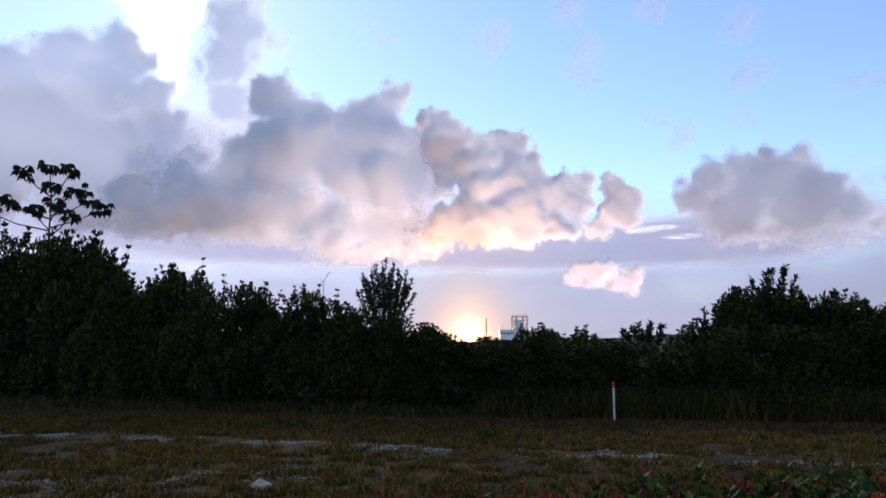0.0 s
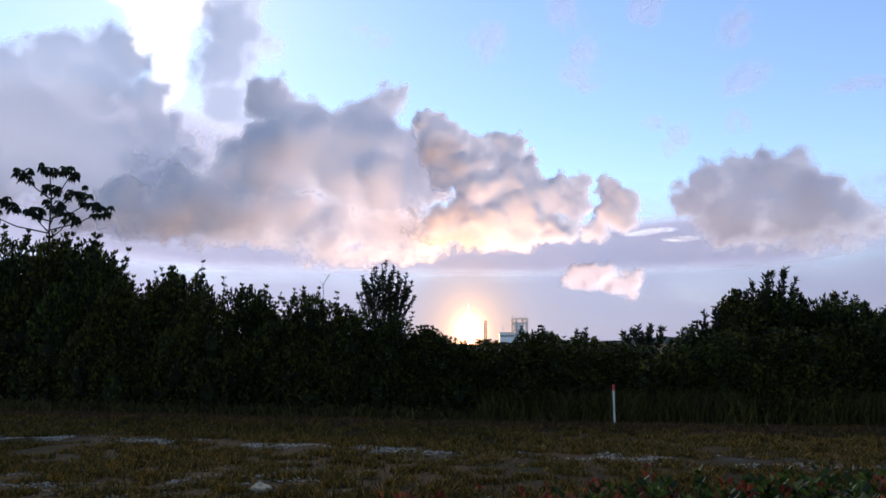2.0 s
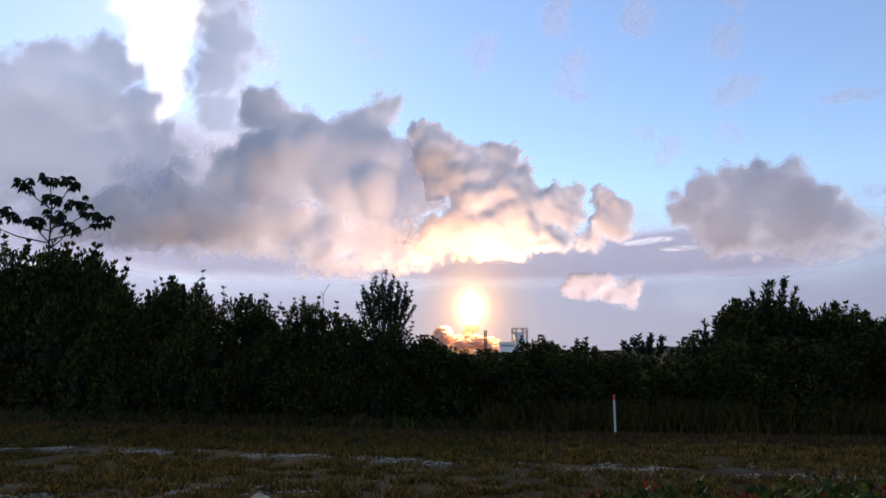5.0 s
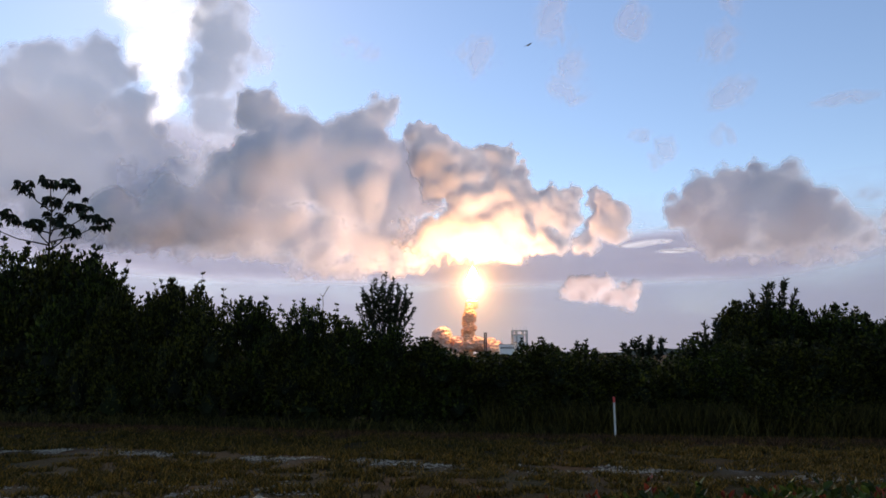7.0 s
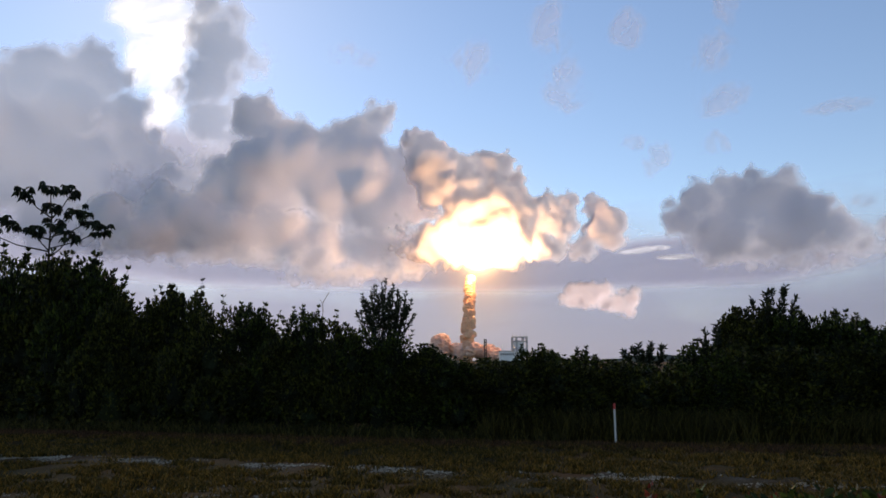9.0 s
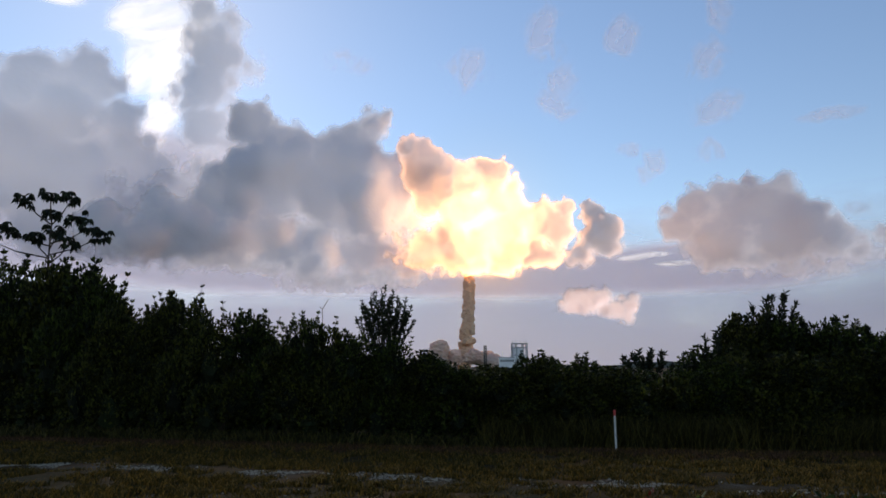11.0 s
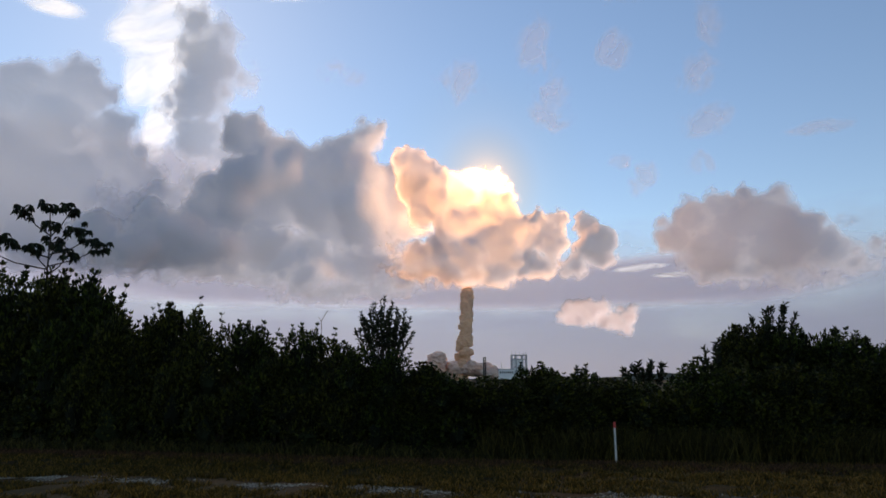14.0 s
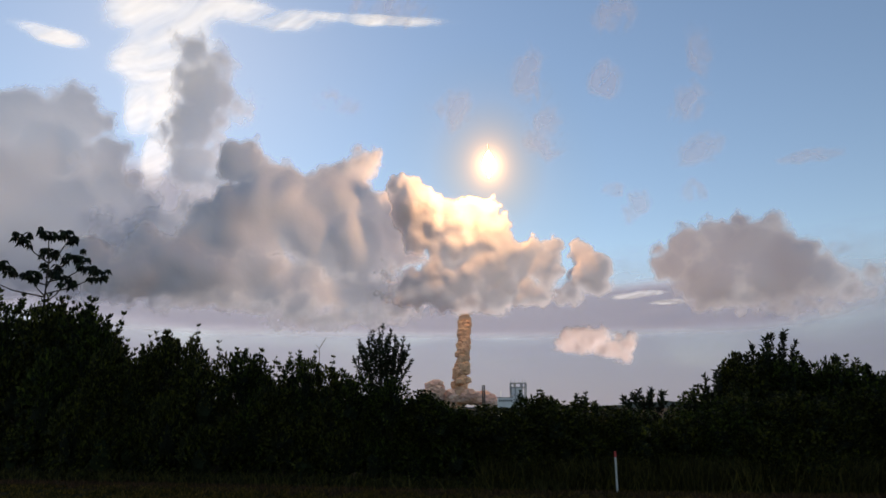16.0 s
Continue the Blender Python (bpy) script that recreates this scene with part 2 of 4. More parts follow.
def leaf_mesh(rng, base, axis, length, width=0.4, fold=0.18, droop=0.0, rich=False):
    """Folded leaves: base points, axes and lengths, one leaf each."""
    k = len(base)
    axis = unit(axis)
    side = unit(np.cross(axis, unit(rng.normal(size=(k, 3)) + [0, 0, 0.8])))
    up = np.cross(side, axis)
    L = np.asarray(length, float).reshape(-1, 1)
    w = L * width * 0.5
    tip = base + axis * L - np.array([0, 0, 1.0]) * L * droop
    if not rich:
        mid = base + axis * L * 0.5 + up * L * fold
        v = np.stack([base, mid + side * w, tip, mid - side * w], 1).reshape(-1, 3)
        i = np.arange(k)[:, None] * 4
        return v, np.concatenate([i + [0, 1, 2], i + [0, 2, 3]])
    m1 = base + axis * L * 0.35
    m2 = base + axis * L * 0.72
    v = np.stack([base, m1 + side * w + up * L * fold, m2 + side * w * 0.8 + up * L * fold * 0.8, tip,
                  m2 - side * w * 0.8 + up * L * fold * 0.8, m1 - side * w + up * L * fold, m1, m2], 1).reshape(-1, 3)
    i = np.arange(k)[:, None] * 8
    return v, np.concatenate([i + f for f in ([0, 1, 6], [0, 6, 5], [1, 2, 7], [1, 7, 6], [6, 7, 4], [6, 4, 5], [2, 3, 7], [7, 3, 4])])


def ball_points(rng, k):
    return unit(rng.normal(size=(k, 3)))


def lump_mesh(bm, centre, radius, rough, sub=2, squash=(1, 1, 1), freq=1.0, off=0):
    r = bmesh.ops.create_icosphere(bm, subdivisions=sub, radius=1.0)
    c = Vector(centre)
    for v in r["verts"]:
        d = v.co.copy()
        k = 1 + rough * noise.fractal(d * freq + Vector((off, off * 1.7, off * 0.3)), 0.8, 2.0, 4)
        v.co = c + Vector((d.x * squash[0], d.y * squash[1], d.z * squash[2])) * radius * k


# ---- ground and distance ----
def axis_steps(lo, hi, step, far):
    near = np.arange(lo, hi + step, step)
    out_lo = lo - np.geomspace(2, far + lo if lo < 0 else far, 14)[::-1]
    out_hi = hi + np.geomspace(2, far - hi, 16)
    return np.concatenate([out_lo, near, out_hi])


def make_ground():
    xs, ys = axis_steps(-16, 16, 0.25, 4900), axis_steps(3, 22, 0.2, 4900)
    X, Y = np.meshgrid(xs, ys)
    Z = np.zeros_like(X)
    for j in range(X.shape[0]):
        for i in range(X.shape[1]):
            if abs(X[j, i]) < 16 and 2 < Y[j, i] < 22:
                Z[j, i] = 0.05 * noise.noise(Vector((X[j, i] * 0.5, Y[j, i] * 0.5, 0))) + 0.03 * noise.noise(Vector((X[j, i] * 2.3, Y[j, i] * 2.3, 4)))
    nx, ny = len(xs), len(ys)
    v = np.stack([X, Y, Z], -1).reshape(-1, 3)
    i = (np.arange(ny - 1)[:, None] * nx + np.arange(nx - 1)[None, :]).reshape(-1, 1)
    ob = new("ground", raw_mesh("ground", v, i + [0, 1, nx + 1, nx], GROUND, True))
    tagged(ob, "dry brown and green lawn with worn gravel tracks", "ground", kind="structure")


make_ground()


def make_hills():
    """A low wooded ridge along the horizon."""
    az = np.arange(-60, 60.01, 0.1)
    prof = []
    for a in az:
        e = 0.10 + 0.22 * noise.fractal(Vector((a * 0.12, 3, 0)), 0.8, 2, 5) + 0.05 * noise.noise(Vector((a * 3, 0, 1)))
        e += 0.48 * math.exp(-((a - 19.0) / 4.5) ** 2)
        prof.append(max(e, 0.02))
    v, k = [], len(az)
    for r, f in ((3800, 0.0), (4000, 0.7), (4200, 1.0), (4500, 0.0)):
        for a, e in zip(az, prof):
            ar = radians(a)
            v.append((r * math.sin(ar), r * math.cos(ar), (H + r * math.tan(radians(e))) * f - 1 + f))
    f = [(j * k + i, j * k + i + 1, (j + 1) * k + i + 1, (j + 1) * k + i) for j in range(3) for i in range(k - 1)]
    ob = new("backdrop_hills", raw_mesh("backdrop_hills", v, f, WOODS, True))
    tagged(ob, "low dark wooded ridge on the far horizon", "hills", kind="structure")


make_hills()


# ---- clouds ----
def lattice(x, y, seed):
    """Smooth gradient noise over two arrays."""
    rng = np.random.default_rng(seed)
    ang = rng.random((256, 256)) * 2 * np.pi
    xi, yi = np.floor(x).astype(int), np.floor(y).astype(int)
    fx, fy = x - xi, y - yi
    u, w = fx * fx * fx * (fx * (fx * 6 - 15) + 10), fy * fy * fy * (fy * (fy * 6 - 15) + 10)

    def corner(i, j):
        a = ang[(xi + i) % 256, (yi + j) % 256]
        return np.cos(a) * (fx - i) + np.sin(a) * (fy - j)
    lo = corner(0, 0) * (1 - u) + corner(1, 0) * u
    hi = corner(0, 1) * (1 - u) + corner(1, 1) * u
    return (lo * (1 - w) + hi * w) * 1.5


def turbulence(x, y, seed, octaves=5, gain=0.5):
    s, a, tot = 0.0, 1.0, 0.0
    for o in range(octaves):
        k = lattice(x * 2 ** o, y * 2 ** o, seed + o)
        s = s + a * k
        tot += a
        a *= gain
    return s / tot


def cloud_sheet(name, label, A, E, R, dens, mat):
    """One cloud from bearings, elevations, distances and density; what has no density is left out."""
    ar, er = np.radians(A), np.radians(E)
    v = np.stack([R * np.sin(ar), R * np.cos(ar), H + R * np.tan(er)], -1).reshape(-1, 3)
    ny, nx = A.shape
    i = (np.arange(ny - 1)[:, None] * nx + np.arange(nx - 1)[None, :]).reshape(-1, 1)
    quads = i + [0, 1, nx + 1, nx]
    df = dens.reshape(-1)
    quads = quads[df[quads].max(1) > 0.0]
    used, inv = np.unique(quads, return_inverse=True)
    me = raw_mesh(name, v[used], inv.reshape(-1, 4), mat, True)
    me.attributes.new("thickness", "FLOAT", "POINT").data.foreach_set("value", df[used].astype(np.float32))
    return tagged(new(name, me), label, "cloud", "clouds in the sky")


def cloud_grid(lumps, step):
    a0, a1 = (lumps[:, 0] - lumps[:, 2]).min() - 2, (lumps[:, 0] + lumps[:, 2]).max() + 2
    e0, e1 = (lumps[:, 1] - lumps[:, 3]).min() - 2, (lumps[:, 1] + lumps[:, 3]).max() + 2
    return np.meshgrid(np.arange(a0, a1, step), np.arange(max(e0, 0.0), e1, step))


def puffs_of(lumps, rng, budding):
    """Lumps bud smaller puffs over their tops and faces, and those bud again: centre, half width, half height, depth."""
    out = [(a, e, ra, re, 0.0) for a, e, ra, re in lumps]
    grown = list(out)
    for many, small in budding:
        buds = []
        for a, e, ra, re, z in grown:
            for _ in range(many):
                q = rng.uniform(-0.25, 1.25) * math.pi
                k = rng.uniform(0.35, 0.95)
                r = small * rng.uniform(0.65, 1.25)
                m = min(ra, re) * 0.5 + max(ra, re) * 0.5
                buds.append((a + math.cos(q) * ra * k, e + math.sin(q) * re * k, m * r, min(m * r, re), z + 0.85 * math.sqrt(1 - k * k) * min(ra, re)))
        out += buds
        grown = buds
    return out


def blurred(field, cells):
    """The field smoothed by a bell of that many cells."""
    k = int(3 * cells) + 1
    w = np.exp(-0.5 * (np.arange(-k, k + 1) / max(cells, 0.1)) ** 2)
    w /= w.sum()
    for axis in (0, 1):
        pad = [(k, k) if i == axis else (0, 0) for i in (0, 1)]
        wide = np.pad(field, pad, mode="edge")
        n = field.shape[axis]
        field = sum(c * np.take(wide, np.arange(i, i + n), axis) for i, c in enumerate(w))
    return field


def make_cloud(name, label, lumps, dist, mat, seed, step=0.12, depth=0.75, ruffle=0.5, edge=1.0, base_edge=2.2, budding=((7, 0.42), (4, 0.45)), shade=0.4, body=3.2, smooth=0.45, west=None, folds=0.25):
    """A cumulus of budding puffs (bearing, elevation, half width, half height, in degrees), crisp above, frayed below."""
    lumps = np.array(lumps, float)
    rng = np.random.default_rng(seed)
    A, E = cloud_grid(lumps, step)
    U = A + ruffle * turbulence(A * 0.55, E * 0.55, seed, 3, 0.5)
    W = E + ruffle * turbulence(A * 0.55 + 31, E * 0.55 + 9, seed + 20, 3, 0.5)
    height, inside, broad = np.full_like(A, -9.0), np.full_like(A, -9.0), np.full_like(A, -9.0)
    for j, (a, e, ra, re, z) in enumerate(puffs_of(lumps, rng, budding)):
        d2 = ((U - a) / ra) ** 2 + ((W - e) / re) ** 2
        r = min(ra, re)
        h = np.where(d2 < 1.6, z + r * np.sqrt(np.clip(1.0 - d2, 0, 1)) - r * np.clip(d2 - 1.0, 0, 1), -9.0)
        top = np.maximum(height, h)
        height = top + 0.10 * r * np.exp(-np.abs(height - h) / (0.12 * r)) * (top > -5)
        inside = np.maximum(inside, r * (1 - np.sqrt(d2)))
        if j < len(lumps):
            broad = np.logaddexp(broad * 1.2, 1.2 * r * (1 - d2)) / 1.2
    low, high = E.min() + 2, E.max() - 2
    up = np.clip((E - low) / (high - low), 0, 1)
    wide = (base_edge + (edge - base_edge) * np.clip(up * 2.2, 0, 1)) * (1 + 0.5 * turbulence(A * 0.3, E * 0.3, seed + 70, 2))
    if west is not None:
        wide = wide * (1 + 3.0 * np.clip((west - A) / 4.0, 0, 1) * np.clip((15.5 - E) / 3.0, 0, 1))
    frayed = inside + 0.30 * wide * turbulence(A * 1.1, E * 1.1, seed + 60, 3, 0.5)
    rim = np.clip((frayed + 0.12 * wide) / wide, 0, 1)
    dens = 0.62 * rim + shade * np.clip(broad / body, 0, 1.2) * rim
    puffy = np.clip(np.where(height > -5, height, 0), 0, None)
    dens = dens + folds * np.clip(puffy - blurred(puffy, 1.3 / step), -1, 1) * rim
    dens = dens + 0.22 * turbulence(A * 0.16, E * 0.34, seed + 80, 4) * rim * rim
    relief = 0.75 * blurred(puffy, smooth / step) + 0.25 * blurred(puffy, 0.35 * smooth / step)
    R = dist - depth * dist * radians(1.0) * relief
    return cloud_sheet(name, label, A, E, R, np.clip(dens, 0, 1.4) * (rim > 0), mat)


def make_wisp(name, label, lumps, dist, mat, seed, step=0.14, drawn=(0.38, 0.30), ragged=1.5, tilt=0.0, full=0.75):
    """Thin cloud torn by turbulence; drawn sets how finely along and across, tilt turns its fibres."""
    lumps = np.array(lumps, float)
    A, E = cloud_grid(lumps, step)
    c, k = math.cos(radians(tilt)), math.sin(radians(tilt))
    P, Q = (A * c + E * k) * drawn[0], (E * c - A * k) * drawn[1]
    bend = turbulence(P * 0.7 + 5, Q * 0.7, seed + 3, 3)
    tear = turbulence(P + bend, Q + 0.8 * bend, seed + 9, 4, 0.55)
    s = np.full_like(A, -9.0)
    for a, e, ra, re in lumps:
        s = np.logaddexp(s * 2.5, 2.5 * (1 - ((A - a) / ra) ** 2 - ((E - e) / re) ** 2)) / 2.5
    near = np.clip((s + 0.9) / 1.7, 0, 1) ** 1.5
    dens = np.clip(np.clip(s + 0.2, -1.5, 1) * full + ragged * tear, 0, 1.3) * near
    R = dist - 14 * tear
    return cloud_sheet(name, label, A, E, R, dens, mat)


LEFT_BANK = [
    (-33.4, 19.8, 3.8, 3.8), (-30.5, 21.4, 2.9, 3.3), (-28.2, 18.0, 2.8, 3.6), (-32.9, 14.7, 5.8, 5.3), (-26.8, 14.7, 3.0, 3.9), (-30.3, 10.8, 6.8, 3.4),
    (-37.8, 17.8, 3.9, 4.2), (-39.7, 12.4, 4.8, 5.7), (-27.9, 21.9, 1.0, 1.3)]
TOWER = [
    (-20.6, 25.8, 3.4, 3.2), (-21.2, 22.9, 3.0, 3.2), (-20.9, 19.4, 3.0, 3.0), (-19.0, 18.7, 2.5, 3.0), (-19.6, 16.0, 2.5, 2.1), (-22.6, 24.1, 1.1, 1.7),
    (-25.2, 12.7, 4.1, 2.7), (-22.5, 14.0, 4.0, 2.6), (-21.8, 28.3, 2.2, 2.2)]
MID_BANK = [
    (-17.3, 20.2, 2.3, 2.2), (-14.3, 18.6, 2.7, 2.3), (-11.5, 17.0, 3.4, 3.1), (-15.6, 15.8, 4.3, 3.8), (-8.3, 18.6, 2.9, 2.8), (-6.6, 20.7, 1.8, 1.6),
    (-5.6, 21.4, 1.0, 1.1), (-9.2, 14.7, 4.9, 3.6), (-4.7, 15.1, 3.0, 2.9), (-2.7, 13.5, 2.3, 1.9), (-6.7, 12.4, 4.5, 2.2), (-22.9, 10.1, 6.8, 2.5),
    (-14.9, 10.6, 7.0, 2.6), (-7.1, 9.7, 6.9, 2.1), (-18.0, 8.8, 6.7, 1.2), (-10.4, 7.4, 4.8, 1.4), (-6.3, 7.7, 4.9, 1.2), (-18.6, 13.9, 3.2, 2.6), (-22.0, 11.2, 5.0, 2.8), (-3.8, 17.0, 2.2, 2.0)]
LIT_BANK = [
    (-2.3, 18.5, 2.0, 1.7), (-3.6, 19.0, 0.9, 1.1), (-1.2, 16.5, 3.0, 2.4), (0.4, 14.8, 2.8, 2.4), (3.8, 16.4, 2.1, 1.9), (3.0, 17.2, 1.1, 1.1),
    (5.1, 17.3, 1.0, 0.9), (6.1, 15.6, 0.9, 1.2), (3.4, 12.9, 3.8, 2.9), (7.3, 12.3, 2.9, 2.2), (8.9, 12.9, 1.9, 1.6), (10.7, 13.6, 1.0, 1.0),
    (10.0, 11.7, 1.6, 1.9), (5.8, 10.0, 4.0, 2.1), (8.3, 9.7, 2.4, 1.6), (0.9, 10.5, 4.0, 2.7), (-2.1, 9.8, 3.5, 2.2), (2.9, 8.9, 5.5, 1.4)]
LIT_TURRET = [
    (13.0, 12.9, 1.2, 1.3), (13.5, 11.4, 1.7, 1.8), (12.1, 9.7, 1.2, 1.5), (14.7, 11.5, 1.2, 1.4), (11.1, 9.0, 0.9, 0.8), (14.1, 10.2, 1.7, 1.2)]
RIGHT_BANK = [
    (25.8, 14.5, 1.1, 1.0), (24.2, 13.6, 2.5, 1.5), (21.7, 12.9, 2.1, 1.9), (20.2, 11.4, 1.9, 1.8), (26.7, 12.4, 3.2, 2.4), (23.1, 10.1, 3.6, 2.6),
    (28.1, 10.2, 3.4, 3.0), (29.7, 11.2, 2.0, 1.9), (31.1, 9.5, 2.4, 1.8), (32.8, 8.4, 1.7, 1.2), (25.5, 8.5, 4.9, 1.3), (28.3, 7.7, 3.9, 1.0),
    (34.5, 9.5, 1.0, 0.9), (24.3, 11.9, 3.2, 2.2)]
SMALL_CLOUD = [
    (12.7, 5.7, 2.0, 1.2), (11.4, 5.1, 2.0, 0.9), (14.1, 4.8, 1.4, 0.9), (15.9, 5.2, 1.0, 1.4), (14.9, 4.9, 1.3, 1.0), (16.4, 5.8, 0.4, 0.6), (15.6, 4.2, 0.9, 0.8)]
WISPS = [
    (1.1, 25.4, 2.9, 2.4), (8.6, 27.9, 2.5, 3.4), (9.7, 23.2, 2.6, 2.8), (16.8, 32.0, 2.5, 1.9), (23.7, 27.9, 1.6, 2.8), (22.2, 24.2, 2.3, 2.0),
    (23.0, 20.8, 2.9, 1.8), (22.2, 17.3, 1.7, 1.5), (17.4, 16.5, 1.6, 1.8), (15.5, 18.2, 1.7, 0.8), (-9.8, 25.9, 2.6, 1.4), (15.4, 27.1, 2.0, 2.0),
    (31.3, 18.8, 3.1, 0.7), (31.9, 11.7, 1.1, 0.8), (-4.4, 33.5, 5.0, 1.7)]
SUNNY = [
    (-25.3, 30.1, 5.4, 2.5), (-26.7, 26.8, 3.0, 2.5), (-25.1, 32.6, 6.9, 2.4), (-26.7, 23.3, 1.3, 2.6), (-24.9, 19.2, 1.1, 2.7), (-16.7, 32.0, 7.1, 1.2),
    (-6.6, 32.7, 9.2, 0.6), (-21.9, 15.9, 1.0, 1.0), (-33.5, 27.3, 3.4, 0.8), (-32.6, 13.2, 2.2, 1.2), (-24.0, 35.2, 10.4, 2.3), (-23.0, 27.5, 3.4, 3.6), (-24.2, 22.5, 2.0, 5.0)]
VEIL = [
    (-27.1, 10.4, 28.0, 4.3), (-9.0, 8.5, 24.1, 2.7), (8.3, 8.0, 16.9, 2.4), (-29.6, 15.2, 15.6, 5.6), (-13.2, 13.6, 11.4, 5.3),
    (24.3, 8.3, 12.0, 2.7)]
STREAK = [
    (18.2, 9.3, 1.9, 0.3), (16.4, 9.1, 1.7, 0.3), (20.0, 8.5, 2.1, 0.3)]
DRIFT = []


def add_cloud(ob, turn, when=12.5):
    """Clouds drift to the west by that many degrees in the clip; they stand as listed at that second."""
    DRIFT.append((ob, turn, when))


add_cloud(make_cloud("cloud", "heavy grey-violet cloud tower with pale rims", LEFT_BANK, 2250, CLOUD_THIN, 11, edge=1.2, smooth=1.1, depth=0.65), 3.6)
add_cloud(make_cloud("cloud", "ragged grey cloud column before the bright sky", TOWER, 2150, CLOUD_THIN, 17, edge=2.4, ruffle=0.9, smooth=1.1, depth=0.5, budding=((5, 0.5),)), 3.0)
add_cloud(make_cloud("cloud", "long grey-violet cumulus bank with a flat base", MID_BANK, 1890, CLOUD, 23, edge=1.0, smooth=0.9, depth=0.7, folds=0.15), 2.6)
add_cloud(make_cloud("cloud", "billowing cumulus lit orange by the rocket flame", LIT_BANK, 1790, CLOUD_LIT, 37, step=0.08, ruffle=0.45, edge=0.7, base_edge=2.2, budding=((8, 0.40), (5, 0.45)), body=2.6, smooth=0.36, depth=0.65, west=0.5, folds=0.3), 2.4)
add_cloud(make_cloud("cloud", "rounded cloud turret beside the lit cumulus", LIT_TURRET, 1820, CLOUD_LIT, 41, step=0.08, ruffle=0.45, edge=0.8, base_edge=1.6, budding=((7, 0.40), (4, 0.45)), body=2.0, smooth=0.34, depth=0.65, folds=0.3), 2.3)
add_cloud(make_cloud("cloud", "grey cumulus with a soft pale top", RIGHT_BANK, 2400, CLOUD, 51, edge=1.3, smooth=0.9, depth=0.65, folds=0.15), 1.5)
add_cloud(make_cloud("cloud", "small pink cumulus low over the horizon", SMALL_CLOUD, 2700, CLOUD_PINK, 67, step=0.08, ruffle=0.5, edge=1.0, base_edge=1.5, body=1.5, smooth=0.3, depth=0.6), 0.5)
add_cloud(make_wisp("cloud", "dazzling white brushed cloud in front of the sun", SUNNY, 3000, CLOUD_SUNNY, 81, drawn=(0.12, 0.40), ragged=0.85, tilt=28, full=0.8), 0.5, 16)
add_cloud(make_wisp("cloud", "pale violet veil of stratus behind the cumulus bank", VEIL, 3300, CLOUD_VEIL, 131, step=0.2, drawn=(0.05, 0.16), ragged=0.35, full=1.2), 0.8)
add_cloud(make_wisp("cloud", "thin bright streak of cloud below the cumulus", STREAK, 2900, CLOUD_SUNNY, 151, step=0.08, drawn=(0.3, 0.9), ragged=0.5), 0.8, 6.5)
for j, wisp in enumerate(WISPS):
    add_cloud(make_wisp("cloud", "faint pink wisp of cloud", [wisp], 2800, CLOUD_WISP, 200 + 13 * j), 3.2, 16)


def make_haze():
    A, E = np.meshgrid(np.arange(-70, 70.1, 1.0), np.arange(0, 14.1, 0.35))
    R = 4700.0
    v = np.stack([R * np.sin(np.radians(A)), R * np.cos(np.radians(A)), H + R * np.tan(np.radians(E))], -1).reshape(-1, 3)
    ny, nx = A.shape
    i = (np.arange(ny - 1)[:, None] * nx + np.arange(nx - 1)[None, :]).reshape(-1, 1)
    me = raw_mesh("backdrop_haze", v, i + [0, 1, nx + 1, nx], HAZE, True)
    dens = np.clip(0.75 * (1 - E / 14.0) ** 0.8 + 0.12 * turbulence(A * 0.12, E * 0.7, 5, 5), 0, 1) * (E < 13.9)
    me.attributes.new("thickness", "FLOAT", "POINT").data.foreach_set("value", dens.reshape(-1).astype(np.float32))
    tagged(new("backdrop_haze", me), "lavender haze over the horizon", "haze", kind="structure")


make_haze()


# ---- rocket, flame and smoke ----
# shallow disc that carries the painted glare, strongest in the middle
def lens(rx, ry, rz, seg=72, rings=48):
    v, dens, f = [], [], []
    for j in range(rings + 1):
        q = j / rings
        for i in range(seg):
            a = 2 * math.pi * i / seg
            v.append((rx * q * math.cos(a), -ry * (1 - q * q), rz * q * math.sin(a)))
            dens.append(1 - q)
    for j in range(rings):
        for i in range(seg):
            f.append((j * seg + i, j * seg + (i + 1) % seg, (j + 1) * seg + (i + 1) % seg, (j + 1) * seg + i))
    me = raw_mesh("glare_disc", v, f, GLOW, True)
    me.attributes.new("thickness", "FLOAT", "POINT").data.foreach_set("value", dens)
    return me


def make_rocket():
    root = tagged(new("rocket"), "white slender rocket climbing on a dazzling flame", "rocket")
    bm = bmesh.new()
    tube(bm, (0, 0, 42), (0, 0, 64), 1.6, 1.6, 20)
    part("body", bm, PAINT, root, smooth=True)
    bm = bmesh.new()
    tube(bm, (0, 0, 64), (0, 0, 70), 1.6, 0.2, 20)
    part("nose_cone", bm, PAINT, root, smooth=True)
    bm = bmesh.new()
    tube(bm, (0, 0, 40), (0, 0, 42), 1.3, 0.9, 16)
    part("nozzle", bm, DARK_STEEL, root)
    bm = bmesh.new()
    r = bmesh.ops.create_icosphere(bm, subdivisions=3, radius=1.0)
    for v in r["verts"]:
        z = v.co.z
        k = (0.55 + 0.45 * z) if z < 0 else 1 - 0.5 * z * z
        k *= 1 + 0.12 * noise.noise(v.co * 3)
        v.co = Vector((v.co.x * 14 * k, v.co.y * 14 * k, z * 38 + 10))
    part("flame", bm, FIRE, root, "white-hot exhaust flame", True)
    # glare disc added round the flame, moving with the rocket
    glow = tagged(new("glare_disc", lens(320, 20, 400)), "orange glare painted round the flame")
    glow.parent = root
    return root


rocket = make_rocket()


